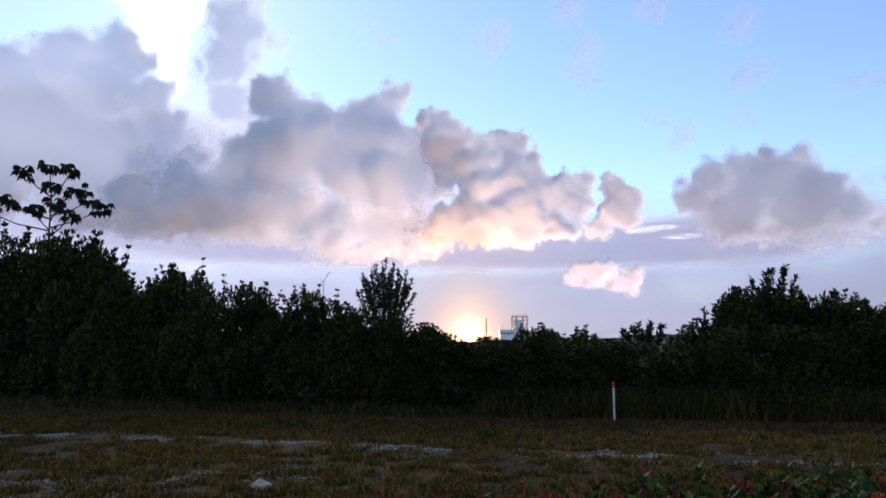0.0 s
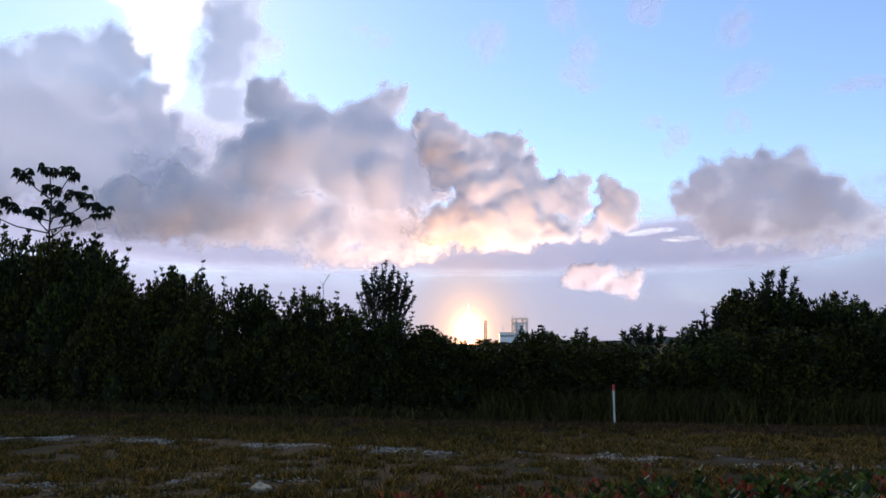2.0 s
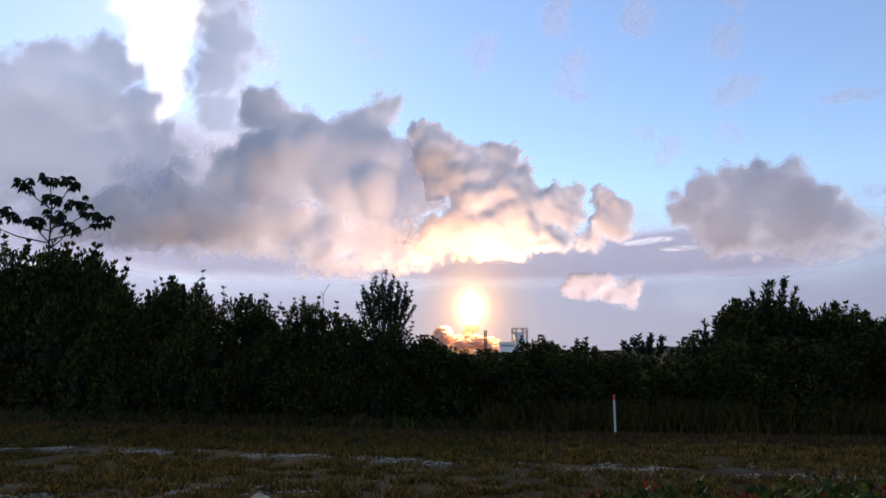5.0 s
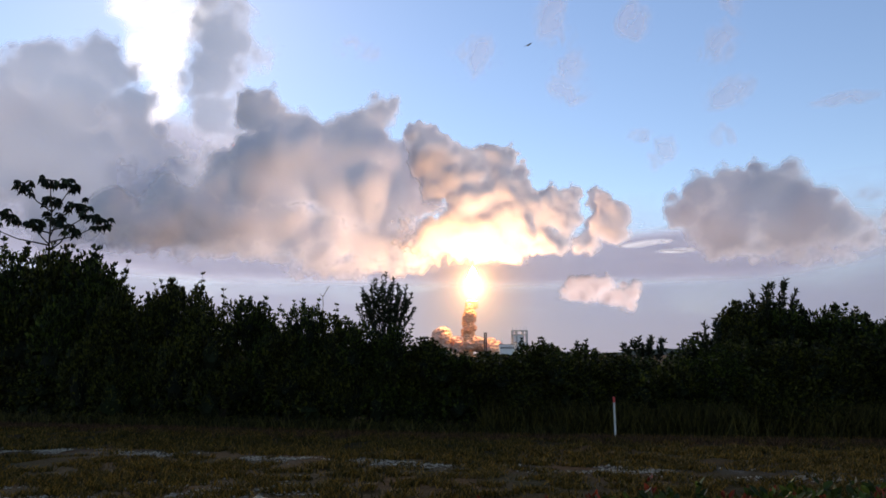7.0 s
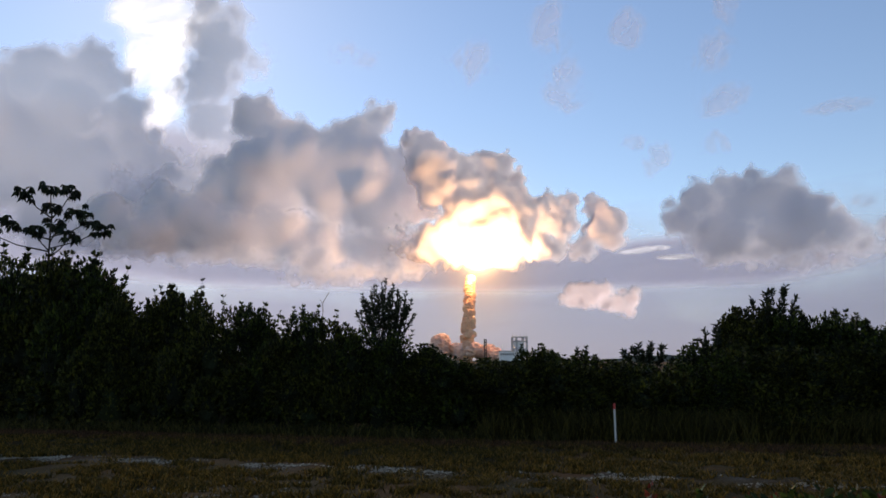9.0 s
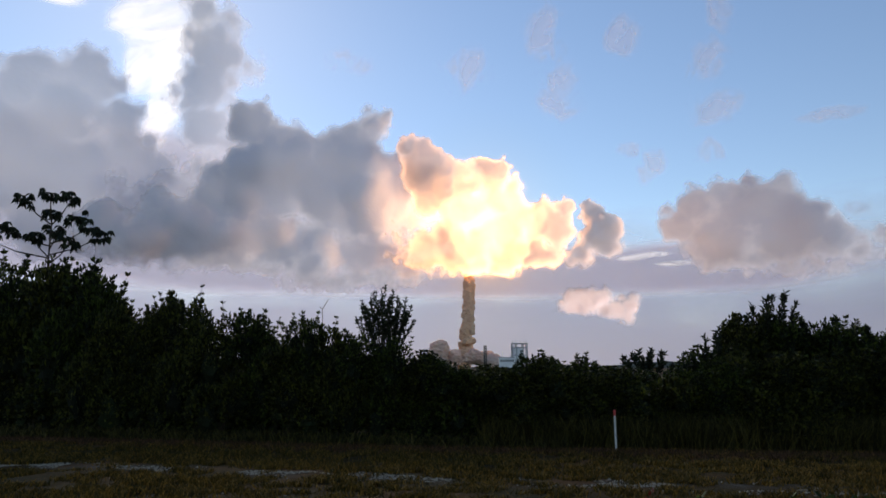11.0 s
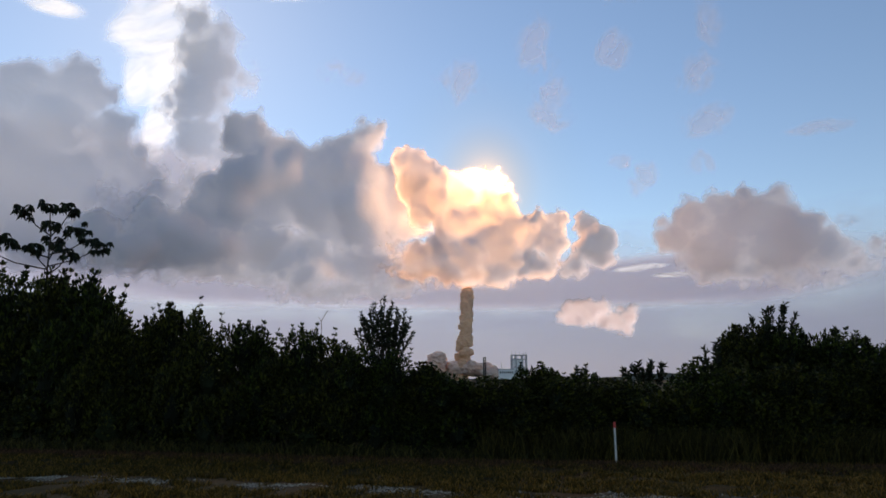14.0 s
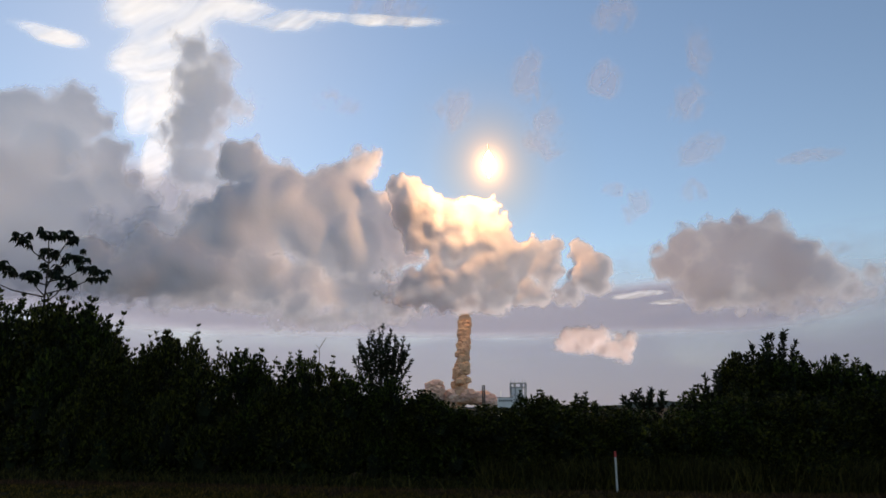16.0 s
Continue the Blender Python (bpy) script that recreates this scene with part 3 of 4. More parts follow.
def flame_place(t):
    """Centre of the flame: the climb leans away and passes behind the cloud."""
    ts = [r[0] for r in CLIMB]
    return polar(*[float(np.interp(t, ts, [r[i] for r in CLIMB])) for i in (1, 2, 3)])


CLIMB = [(0, 2.15, 0.0, 1600), (1, 2.15, 0.4, 1600), (2, 2.20, 0.9, 1600), (3, 2.26, 1.7, 1600), (3.5, 2.31, 2.15, 1600), (4, 2.36, 2.6, 1600),
         (5.2, 2.45, 4.0, 1605), (6.5, 2.55, 5.1, 1615), (7, 2.64, 5.9, 1625), (8, 2.90, 7.3, 1645), (9, 3.2, 8.8, 1670), (10, 3.6, 10.2, 1740)]
CLIMB += [(11.5, 4.2, 12.0, 1890), (12.5, 4.6, 12.7, 1920), (13.5, 4.15, 15.2, 1890), (14.2, 3.95, 17.0, 1790), (14.7, 3.85, 18.3, 1730),
          (15.2, 4.0, 19.2, 1690), (16, 4.48, 20.6, 1665)]


def puff_mesh(name, wide, tall, mat, seed, rough=0.5, sub=5):
    bm = bmesh.new()
    r = bmesh.ops.create_icosphere(bm, subdivisions=sub, radius=1.0)
    o = Vector((seed * 3.1, seed * 1.7, seed * 0.9))
    for v in r["verts"]:
        d = v.co.copy()
        s = 0.0
        for k, a in ((1.3, 0.5), (2.7, 0.30), (5.6, 0.10), (11.0, 0.03)):
            s += a * (0.55 - 1.6 * abs(noise.noise(d * k + o)))
        q = 1 + rough * s
        h = math.hypot(d.x, d.y)
        f = min(1.0, h * 1.25) / max(h, 1e-6)
        v.co = Vector((d.x * f * wide * q, d.y * f * wide * q, d.z * tall * (1 + 0.3 * rough * s)))
    me = bpy.data.meshes.new(name)
    bm.to_mesh(me)
    bm.free()
    me.materials.append(mat)
    me.polygons.foreach_set("use_smooth", [True] * len(me.polygons))
    return me


trail = tagged(new("smoke_trail"), "tan billowing column of exhaust smoke over the launch pad", "smoke")
TRAIL = []
puffs = [puff_mesh("puff", 6.6 + 0.6 * k, 8.0, SMOKE, k, 0.8, 4) for k in range(5)]
smoke_rng = random.Random(12)
for j in range(230):
    ob = new("puff", puffs[j % 5])
    ob.parent = trail
    TRAIL.append((ob, 4 + j * 1.3, smoke_rng.uniform(0, 360), smoke_rng.uniform(0.15, 1.0)))
billows = tagged(new("steam_cloud"), "pale steam and smoke billowing over the launch pad", "smoke")
BILLOWS = []
steams = [puff_mesh("billow", 9 + 1.2 * k, 9 + k, STEAM, 20 + k, 1.5, 4) for k in range(4)]
for j in range(44):
    if j < 20:
        dx, top = smoke_rng.gauss(-56, 11), smoke_rng.uniform(8, 44)
        dx = -56 + (dx + 56) * (1.1 - top / 60)
    else:
        dx = smoke_rng.uniform(-40, 74)
        top = smoke_rng.uniform(4, 24) - 0.1 * abs(dx - 5)
    ob = new("billow", steams[j % 4])
    ob.parent = billows
    BILLOWS.append((ob, dx, top, j * 53.0))


# ---- launch pad ----
def lattice_mast(root, w, h, z0, mat, bays):
    for sx in (-1, 1):
        for sy in (-1, 1):
            bm = bmesh.new()
            box(bm, sx * w / 2 - 0.9, sx * w / 2 + 0.9, sy * w / 2 - 0.9, sy * w / 2 + 0.9, z0, z0 + h)
            part("leg", bm, mat, root)
    for k in range(bays):
        za, zb = z0 + h * k / bays, z0 + h * (k + 1) / bays
        bm = bmesh.new()
        for s in (-1, 1):
            tube(bm, (-w / 2, s * w / 2, za), (w / 2, s * w / 2, zb), 0.7, 0.7, 4)
            tube(bm, (s * w / 2, -w / 2, zb), (s * w / 2, w / 2, za), 0.7, 0.7, 4)
        box(bm, -w / 2, w / 2, -w / 2, w / 2, zb - 1.2, zb)
        part("brace", bm, mat, root)


def make_pad():
    c = polar(3.67, 0, PAD - 70)
    mast = tagged(new("umbilical_tower"), "dark steel lattice tower beside the launch pad", "tower")
    mast.location = (c.x, c.y, 0)
    lattice_mast(mast, 5.0, 53, 0, DARK_STEEL, 9)
    g = polar(6.6, 0, PAD - 160)
    gantry = tagged(new("launch_gantry"), "grey steel gantry with pale panels and roof rods", "gantry")
    gantry.location = (g.x, g.y, 0)
    w, h = 31.5, 55.0
    for sx in (-1, -0.45, 0.45, 1):
        for sy in (-1, 1):
            bm = bmesh.new()
            x = sx * w / 2
            box(bm, x - 1.1, x + 1.1, sy * 12 - 1.1, sy * 12 + 1.1, 0, h, 0.2)
            part("column", bm, STEEL, gantry)
    for z in (h, h - 9, h - 26, h - 42):
        bm = bmesh.new()
        box(bm, -w / 2, w / 2, -13, 13, z - 1.6, z)
        part("deck", bm, STEEL, gantry)
    for x0, x1, z0, z1 in ((-13.5, -8.2, 4, h - 27), (-6, 6, 4, h - 11), (8.2, 14.5, 18, h - 27), (-13.5, -8.2, h - 24, h - 11)):
        bm = bmesh.new()
        box(bm, x0, x1, -11, 11, z0, z1, 0.3)
        part("panel", bm, CLADDING, gantry, "pale cladding panel")
    for x in (-15, -7, 2, 10, 15):
        bm = bmesh.new()
        tube(bm, (x, 0, h), (x, 0, h + 8), 0.5, 0.3, 6)
        part("roof_rod", bm, STEEL, gantry)
    s = polar(5.5, 0, PAD - 190)
    hall = tagged(new("service_building"), "low pale service building beside the gantry", "building")
    hall.location = (s.x, s.y, 0)
    bm = bmesh.new()
    box(bm, -16, 15, -9, 9, 0, 23, 0.3)
    part("wall", bm, CLADDING, hall)
    bm = bmesh.new()
    box(bm, -16.8, 15.8, -9.8, 9.8, 23, 24.4, 0.2)
    part("roof", bm, STEEL, hall)
    for k in range(7):
        bm = bmesh.new()
        box(bm, -14 + k * 4.2, -11.4 + k * 4.2, -9.3, -8.9, 15, 19)
        part("window", bm, DARK_STEEL, hall)
    bm = bmesh.new()
    tube(bm, (-9, 0, 24), (-9, 0, 38), 0.9, 0.6, 8)
    part("chimney", bm, PAINT, hall)


make_pad()


# ---- shrubs and trees ----
def shrub_data(seed, h, r, leaf, mat, count=5200, shoots=14, lobes=11, low=0.0):
    rng = np.random.default_rng(seed)
    c = np.stack([rng.uniform(-1, 1, lobes) * r * 0.62, rng.uniform(-1, 1, lobes) * r * 0.62, rng.uniform(0.16, 0.80, lobes) * h], 1)
    c[:, :2] *= (1.15 - 0.55 * c[:, 2:3] / h)
    rad = rng.uniform(0.34, 0.52, lobes) * r
    rad = np.minimum(rad, (h - c[:, 2]) * 0.95)
    which = rng.choice(lobes, count, p=rad ** 2 / (rad ** 2).sum())
    d = ball_points(rng, count)
    d[:, 2] = np.where(rng.random(count) < 0.6, np.abs(d[:, 2]), d[:, 2])
    p = c[which] + d * rad[which][:, None] * rng.uniform(0.72, 1.12, count)[:, None] * [1, 1, 1.1]
    p[:, 2] = np.maximum(p[:, 2], 0.05)
    ax = d * 0.8 + rng.normal(size=(count, 3)) * 0.55 + [0, 0, 0.35]
    size = leaf * rng.uniform(0.6, 1.25, count)
    P, A, S = [p], [ax], [size]
    stems = []
    top = np.argsort(-(c[:, 2] + rad))
    for k in range(shoots):
        j = top[k % max(3, lobes // 2)]
        dd = unit(rng.normal(size=3) * [0.7, 0.7, 0.2] + [0, 0, 1.0])
        b0 = c[j] + dd * rad[j] * 0.9
        ln = rng.uniform(0.25, 0.6) * (0.5 + 0.2 * h)
        e = b0 + unit(dd + [0, 0, 0.5]) * ln
        e[2] = min(e[2], h * 1.06)
        stems.append((c[j], e))
        m = 26
        q = 1 - rng.choice([0.0, 0.3, 0.62], m) * rng.uniform(0.8, 1.2, m)
        P.append(b0 + (e - b0) * q[:, None])
        side = rng.normal(size=(m, 3)) * [1, 1, 0.3]
        A.append(unit(side) + [0, 0, 0.2] + np.outer(q ** 3, [0, 0, 0.55]))
        S.append(leaf * rng.uniform(0.9, 1.6, m) * (1.15 - 0.4 * q))
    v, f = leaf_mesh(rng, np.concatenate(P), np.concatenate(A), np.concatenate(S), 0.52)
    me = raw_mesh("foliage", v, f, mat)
    # solid dark lumps stand for the inner shade and close the gaps
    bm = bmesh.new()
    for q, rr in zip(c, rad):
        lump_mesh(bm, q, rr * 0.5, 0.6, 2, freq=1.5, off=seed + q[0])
    core = bpy.data.meshes.new("shade_core")
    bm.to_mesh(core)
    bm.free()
    core.materials.append(SHADE_DARK)
    bm = bmesh.new()
    for a, e in stems:
        tube(bm, a, e, 0.018, 0.006, 4)
    twig = bpy.data.meshes.new("branchwork")
    bm.to_mesh(twig)
    bm.free()
    twig.materials.append(DARK_BARK)
    out_parts = [("foliage", me), ("shade_core", core), ("branchwork", twig)]
    for q in c[:3]:
        bm = bmesh.new()
        a, w = Vector((q[0] * 0.2, q[1] * 0.2, -0.05)), Vector(q)
        mid = a.lerp(w, 0.5) + Vector((0, 0, 0.08 * h))
        tube(bm, a, mid, 0.05, 0.035, 6)
        tube(bm, mid, w, 0.035, 0.018, 6)
        st = bpy.data.meshes.new("stem")
        bm.to_mesh(st)
        bm.free()
        st.materials.append(DARK_BARK)
        out_parts.append(("stem", st))
    return out_parts


def shrub(label, group, parts_data, x, y, turn, scale):
    root = tagged(new("shrub"), label, "shrub", group)
    root.location, root.rotation_euler, root.scale = (x, y, 0), (0, 0, turn), scale
    for nm, me in parts_data:
        under(new(nm, me), root)
    return root


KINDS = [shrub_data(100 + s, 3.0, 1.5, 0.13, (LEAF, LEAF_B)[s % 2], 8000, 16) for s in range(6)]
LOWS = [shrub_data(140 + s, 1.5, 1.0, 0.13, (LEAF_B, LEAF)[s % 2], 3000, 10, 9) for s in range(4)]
rnd = random.Random(5)


def edge_y(x):
    """Where the lawn meets the thicket."""
    return 16.6 - 0.19 * x * (1.15 if x < 0 else 0.75)


def thicket(rows, label, group, kinds=KINDS, base=3.0, wide=1.5):
    for az, el, behind, r in rows:
        y = 17.0
        for _ in range(6):
            y = edge_y(y * math.tan(radians(az))) + behind + r * 0.8
        p = polar(az, el, y)
        k = kinds[rnd.randrange(len(kinds))]
        shrub(label, group, k, p.x, y, rnd.uniform(0, 6.28), (r / wide, r / wide, p.z / base))


LEFT = [(-36, 6.8, 0, 1.9), (-33, 7.6, 0.5, 1.7), (-30.6, 8.2, 0.4, 1.6), (-28.2, 7.4, 0, 1.4), (-26.8, 5.6, -0.2, 1.1), (-24.9, 3.9, 0, 1.2), (-23.2, 5.2, 0.3, 1.0),
        (-20.9, 5.9, 0.2, 1.1), (-18.4, 4.6, 0, 1.2), (-15.3, 4.1, 0.3, 1.1), (-12.9, 2.6, 0, 1.2), (-11.3, 3.9, 0.4, 0.9), (-8.6, 3.7, 0.2, 1.1), (-6.2, 2.6, 0, 1.1), (-4.3, 2.0, -0.1, 1.0)]
MIDDLE = [(-2.2, 0.9, 0, 1.1), (0.7, 0.45, 0, 1.2), (3.2, -0.25, 0.1, 1.2), (5.4, -0.45, 0, 1.2), (7.6, 0.9, 0.8, 0.9), (9.5, 0.2, 0.2, 1.1), (11.7, -0.1, 0.6, 1.2), (13.8, -0.3, 1.0, 1.2), (16.2, -1.1, 0.5, 1.2), (18.5, -1.3, 0.8, 1.3),
          (2, -0.1, 3, 1.6), (5.6, -0.4, 3, 1.4), (10.5, 0.4, 4, 1.5), (14.5, -0.3, 4, 1.6), (18, -0.9, 4, 1.6)]
RIGHT = [(20.6, -0.3, 1.0, 1.2), (21.9, 1.2, 1.2, 1.0), (23.3, 2.4, 1.6, 1.0), (24.8, 3.5, 2.0, 1.1), (26.3, 4.3, 2.0, 1.1), (28.2, 3.3, 1.8, 1.2), (30.3, 3.2, 1.6, 1.2), (32.3, 3.0, 1.2, 1.3), (34.5, 3.1, 1.0, 1.5), (36.8, 3.2, 1.0, 1.5),
         (22.5, 0.3, 0.2, 1.0), (25.0, 1.0, 0.3, 1.1), (28.0, 0.6, 0.2, 1.2), (31.0, 0.8, 0.1, 1.2), (34.0, 0.6, 0, 1.3)]
thicket(LEFT, "dense green shrub with upright leafy shoots", "thicket shrubs")
thicket(MIDDLE, "rounded green shrub in the thicket", "thicket shrubs")
thicket(RIGHT, "tall dark green shrub behind tall grass", "thicket shrubs")
for k in range(22):
    x = -15 + k * 1.32 + rnd.uniform(-0.3, 0.3)
    y = edge_y(x) + rnd.uniform(0.1, 0.5)
    s = rnd.uniform(0.75, 1.1)
    shrub("low shrub at the foot of the thicket", "low shrubs", LOWS[rnd.randrange(4)], x, y + 0.8, rnd.uniform(0, 6.28), (1.0, 0.9, s))
for k in range(20):
    x = -15.5 + k * 1.5 + rnd.uniform(-0.3, 0.3)
    shrub("low shrub deep inside the thicket", "low shrubs", LOWS[rnd.randrange(4)], x, edge_y(x) + 3.0, rnd.uniform(0, 6.28), (1.25, 1.0, 0.85))


# ---- post and rock ----
def marker_post():
    root = tagged(new("marker_post"), "thin white marker post with a red top", "post")
    root.location = (4.02, 15.8, 0)
    bm = bmesh.new()
    tube(bm, (0, 0, -0.1), (0, 0, 0.80), 0.026, 0.024, 12)
    part("pole", bm, POST_WHITE, root, smooth=False)
    bm = bmesh.new()
    tube(bm, (0, 0, 0.80), (0, 0, 0.93), 0.031, 0.029, 12)
    part("cap", bm, POST_RED, root, "red cap")


marker_post()


def make_rock():
    bm = bmesh.new()
    lump_mesh(bm, (0, 0, 0), 1.0, 0.35, 3, (0.135, 0.10, 0.075), 1.2, 3.0)
    ob = part("rock", bm, ROCK, None, "pale boulder lying in the dry grass")
    ob.location, ob["category"] = ROCK_AT, "rock"


ROCK_AT = (-2.34, 8.78, 0.04)
make_rock()


# ---- trees that stand out of the thicket ----
def umbrella_leaf_cluster(rng, at, size, leaves=9):
    """Big drooping lobed leaves round a branch tip."""
    P, A, S = [], [], []
    for k in range(leaves):
        a = 2 * math.pi * k / leaves + rng.uniform(-0.2, 0.2)
        stalk = np.array([math.cos(a), math.sin(a), rng.uniform(-0.5, 1.3)]) * size * rng.uniform(0.3, 0.6)
        hub = np.array(at) + stalk
        for j in range(8):
            q = a + (j - 3.5) * 0.62
            P.append(hub)
            A.append([math.cos(q), math.sin(q), rng.uniform(-1.9, -0.3)])
            S.append(size * rng.uniform(0.38, 0.55))
    return P, A, S


def umbrella_tree():
    rng = np.random.default_rng(8)
    root = tagged(new("tree"), "slender tree with umbrella clusters of drooping leaves", "tree")
    y = 21.5
    base = polar(-31.2, 0, y)
    root.location = (base.x, y, 0)
    off = Vector((base.x, y, 0))
    crown_at = polar(-31.35, 11.2, y) - off
    bm = bmesh.new()
    tube(bm, (0, 0, -0.1), (0.02, 0, 2.6), 0.07, 0.045, 8)
    tube(bm, (0.02, 0, 2.55), crown_at, 0.045, 0.02, 8)
    part("trunk", bm, DARK_BARK, root, smooth=True)
    tips = [(-33.2, 12.2, 0.2), (-31.6, 12.8, -0.3), (-30.2, 12.6, 0.1), (-29.7, 11.3, 0.3), (-33.9, 9.9, 0.2), (-32.3, 9.5, -0.4), (-31.0, 9.9, 0.5),
            (-30.0, 9.3, -0.5), (-27.9, 10.0, -0.1), (-31.4, 11.4, 0.4), (-28.8, 10.6, 0.3), (-35.0, 9.0, 0.0)]
    for az, el, dy in tips:
        tip = polar(az, el + 0.1, y + dy) - off
        hang = max(2.9, min(crown_at.z, tip.z - 0.35))
        start = Vector((0.02 + crown_at.x * (hang - 2.6) / (crown_at.z - 2.6), 0, hang - 0.25))
        mid = start.lerp(tip, 0.55) - Vector((0, 0, 0.10))
        bm = bmesh.new()
        tube(bm, start, mid, 0.026, 0.02, 6)
        tube(bm, mid, tip, 0.02, 0.012, 6)
        branch = part("branch", bm, DARK_BARK, root)
        P, A, S = umbrella_leaf_cluster(rng, tip, 0.47, 10)
        v, f = leaf_mesh(rng, np.array(P), np.array(A), np.array(S), 0.48, 0.1, 0.3)
        under(new("foliage", raw_mesh("foliage", v, f, LEAF_DARK)), branch)


def spiky_tree(label, at, spread, height, shoots, leaf, seed, up=1.0, trunk=0.35, mat=LEAF_DARK, dense=60, drop=0.42, lean=0.0):
    """Many straight shoots fan out of a short trunk, each ringed with leaves."""
    rng = np.random.default_rng(seed)
    root = tagged(new("tree"), label, "tree")
    root.location = at
    bm = bmesh.new()
    tube(bm, (0, 0, -0.1), (0, 0, height * trunk), 0.07, 0.05, 8)
    part("trunk", bm, DARK_BARK, root, smooth=True)
    for k in range(shoots):
        a = k * 2.4
        q = math.sqrt((k + 0.5) / shoots)
        tip = Vector((math.cos(a) * spread * q, math.sin(a) * spread * q, height * (1 - drop * q * q) * rng.uniform(0.92, 1.02) * up))
        tip.x += lean * (tip.z / height) ** 2
        start = Vector((0, 0, height * rng.uniform(trunk * 0.75, trunk)))
        mid = start.lerp(tip, 0.45) + Vector((tip.x * 0.18, tip.y * 0.18, -0.05))
        bm = bmesh.new()
        tube(bm, start, mid, 0.022, 0.014, 5)
        tube(bm, mid, tip, 0.014, 0.007, 5)
        branch = part("branch", bm, DARK_BARK, root)
        s = rng.random(dense) ** 0.8
        P = np.array(mid)[None] + (np.array(tip) - np.array(mid))[None] * s[:, None]
        d = unit(np.array(tip - mid))
        A = unit(rng.normal(size=(dense, 3))) * 0.75 + d * 0.8
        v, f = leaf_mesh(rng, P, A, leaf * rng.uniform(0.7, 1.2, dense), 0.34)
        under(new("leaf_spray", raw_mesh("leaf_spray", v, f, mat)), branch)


umbrella_tree()
c = polar(-5.0, 0, 18.9)
spiky_tree("small tree with a fan of straight leafy shoots", (c.x, c.y, 0), 0.88, 4.15, 46, 0.12, 3, 1.0, 0.53, LEAF_DARK, 70, 0.18)
c = polar(17.0, 0, 24.0)
spiky_tree("thin small tree with sparse leaf tufts", (c.x, c.y, 0), 1.0, 2.62, 16, 0.22, 6, 1.0, 0.62, LEAF_DARK, 34, 0.25)
c = polar(25.9, 0, 18.0)
spiky_tree("wind-bent tree top above the dark shrubs", (c.x, c.y, 0), 0.85, 3.75, 18, 0.17, 9, 1.0, 0.45, LEAF_DARK, 60)
c = polar(26.6, 0, 18.2)
spiky_tree("wind-bent tree top above the dark shrubs", (c.x, c.y, 0), 0.70, 4.12, 18, 0.15, 12, 1.0, 0.55, LEAF_DARK, 55, 0.30, 0.30)
for az, el, y, sp in ((-20.8, 6.2, 17.8, 0.35), (-11.4, 4.1, 17.5, 0.3), (-15.0, 4.3, 18.5, 0.4), (-23.4, 5.4, 18.6, 0.4), (-9.0, 3.8, 17.6, 0.3), (-2.0, 1.3, 17.3, 0.5), (7.5, 1.1, 18.5, 0.35), (9.6, 0.75, 18, 0.35)):
    y = y + 1.2 + max(0, -az - 8) * 0.11
    p = polar(az, el, y)
    spiky_tree("leafy upright sapling rising from the thicket", (p.x, y, 0), sp, p.z, 8, 0.17, int(az * 7) % 97, 1.0, 0.6, LEAF, 40)
for az, el, y, sp in ((22.2, 2.9, 17.0, 0.6), (28.3, 3.9, 17.4, 0.5), (30.6, 3.8, 17.2, 0.5), (32.4, 3.6, 17.0, 0.5), (23.6, 3.5, 17.6, 0.5), (11.9, 1.35, 27, 0.8)):
    y = y + 0.8
    p = polar(az, el, y)
    spiky_tree("leafy dark sapling rising from the thicket", (p.x, y, 0), sp, p.z, 14, 0.17, int(az * 5) % 97, 1.0, 0.55, LEAF_DARK, 44)


def dry_twig():
    p = polar(-10.4, 0, 19.4)
    bm = bmesh.new()
    pts = [(0, 0, 2.6), (0.03, 0, 3.05), (0.01, 0, 3.3), (0.12, 0, 3.5), (0.2, 0, 3.62)]
    for a, e in zip(pts, pts[1:]):
        tube(bm, a, e, 0.012, 0.009, 5)
    tube(bm, (0, 0, -0.05), (0, 0, 2.62), 0.025, 0.012, 5)
    tube(bm, (0.01, 0, 3.3), (-0.08, 0, 3.42), 0.008, 0.005, 5)
    ob = part("dry_twig", bm, BARK, None, "bare dry twig sticking out of the shrubs")
    ob.location, ob["category"] = (p.x, 19.4, 0.3), "twig"


dry_twig()


# ---- tall grass, lawn, stones ----
def blades(name, label, category, seed, xy, length, mat, lean=0.35, width=0.012):
    rng = np.random.default_rng(seed)
    k = len(xy)
    L = length * rng.uniform(0.5, 1.15, k)
    base = np.c_[xy, np.full(k, -0.01)]
    d = rng.normal(size=(k, 3)) * [lean, lean, 0] + [0, 0, 1]
    d = unit(d)
    side = unit(np.cross(d, rng.normal(size=(k, 3)))) * (width * rng.uniform(0.7, 1.3, k))[:, None]
    mid = base + d * (L * 0.55)[:, None]
    bend = rng.normal(size=(k, 3)) * [1, 1, 0] * (L * lean * 0.5)[:, None]
    tip = base + d * L[:, None] + bend
    v = np.stack([base - side, base + side, mid + side * 0.8, mid - side * 0.8, tip], 1).reshape(-1, 3)
    i = np.arange(k)[:, None] * 5
    f = (i + [0, 1, 2]).tolist() + (i + [0, 2, 3]).tolist() + (i + [3, 2, 4]).tolist()
    return tagged(new(name, raw_mesh(name, v, f, mat)), label, category, kind="stuff")


def edge_line(x):
    return 16.6 - 0.19 * x * np.where(x < 0, 1.15, 0.75)


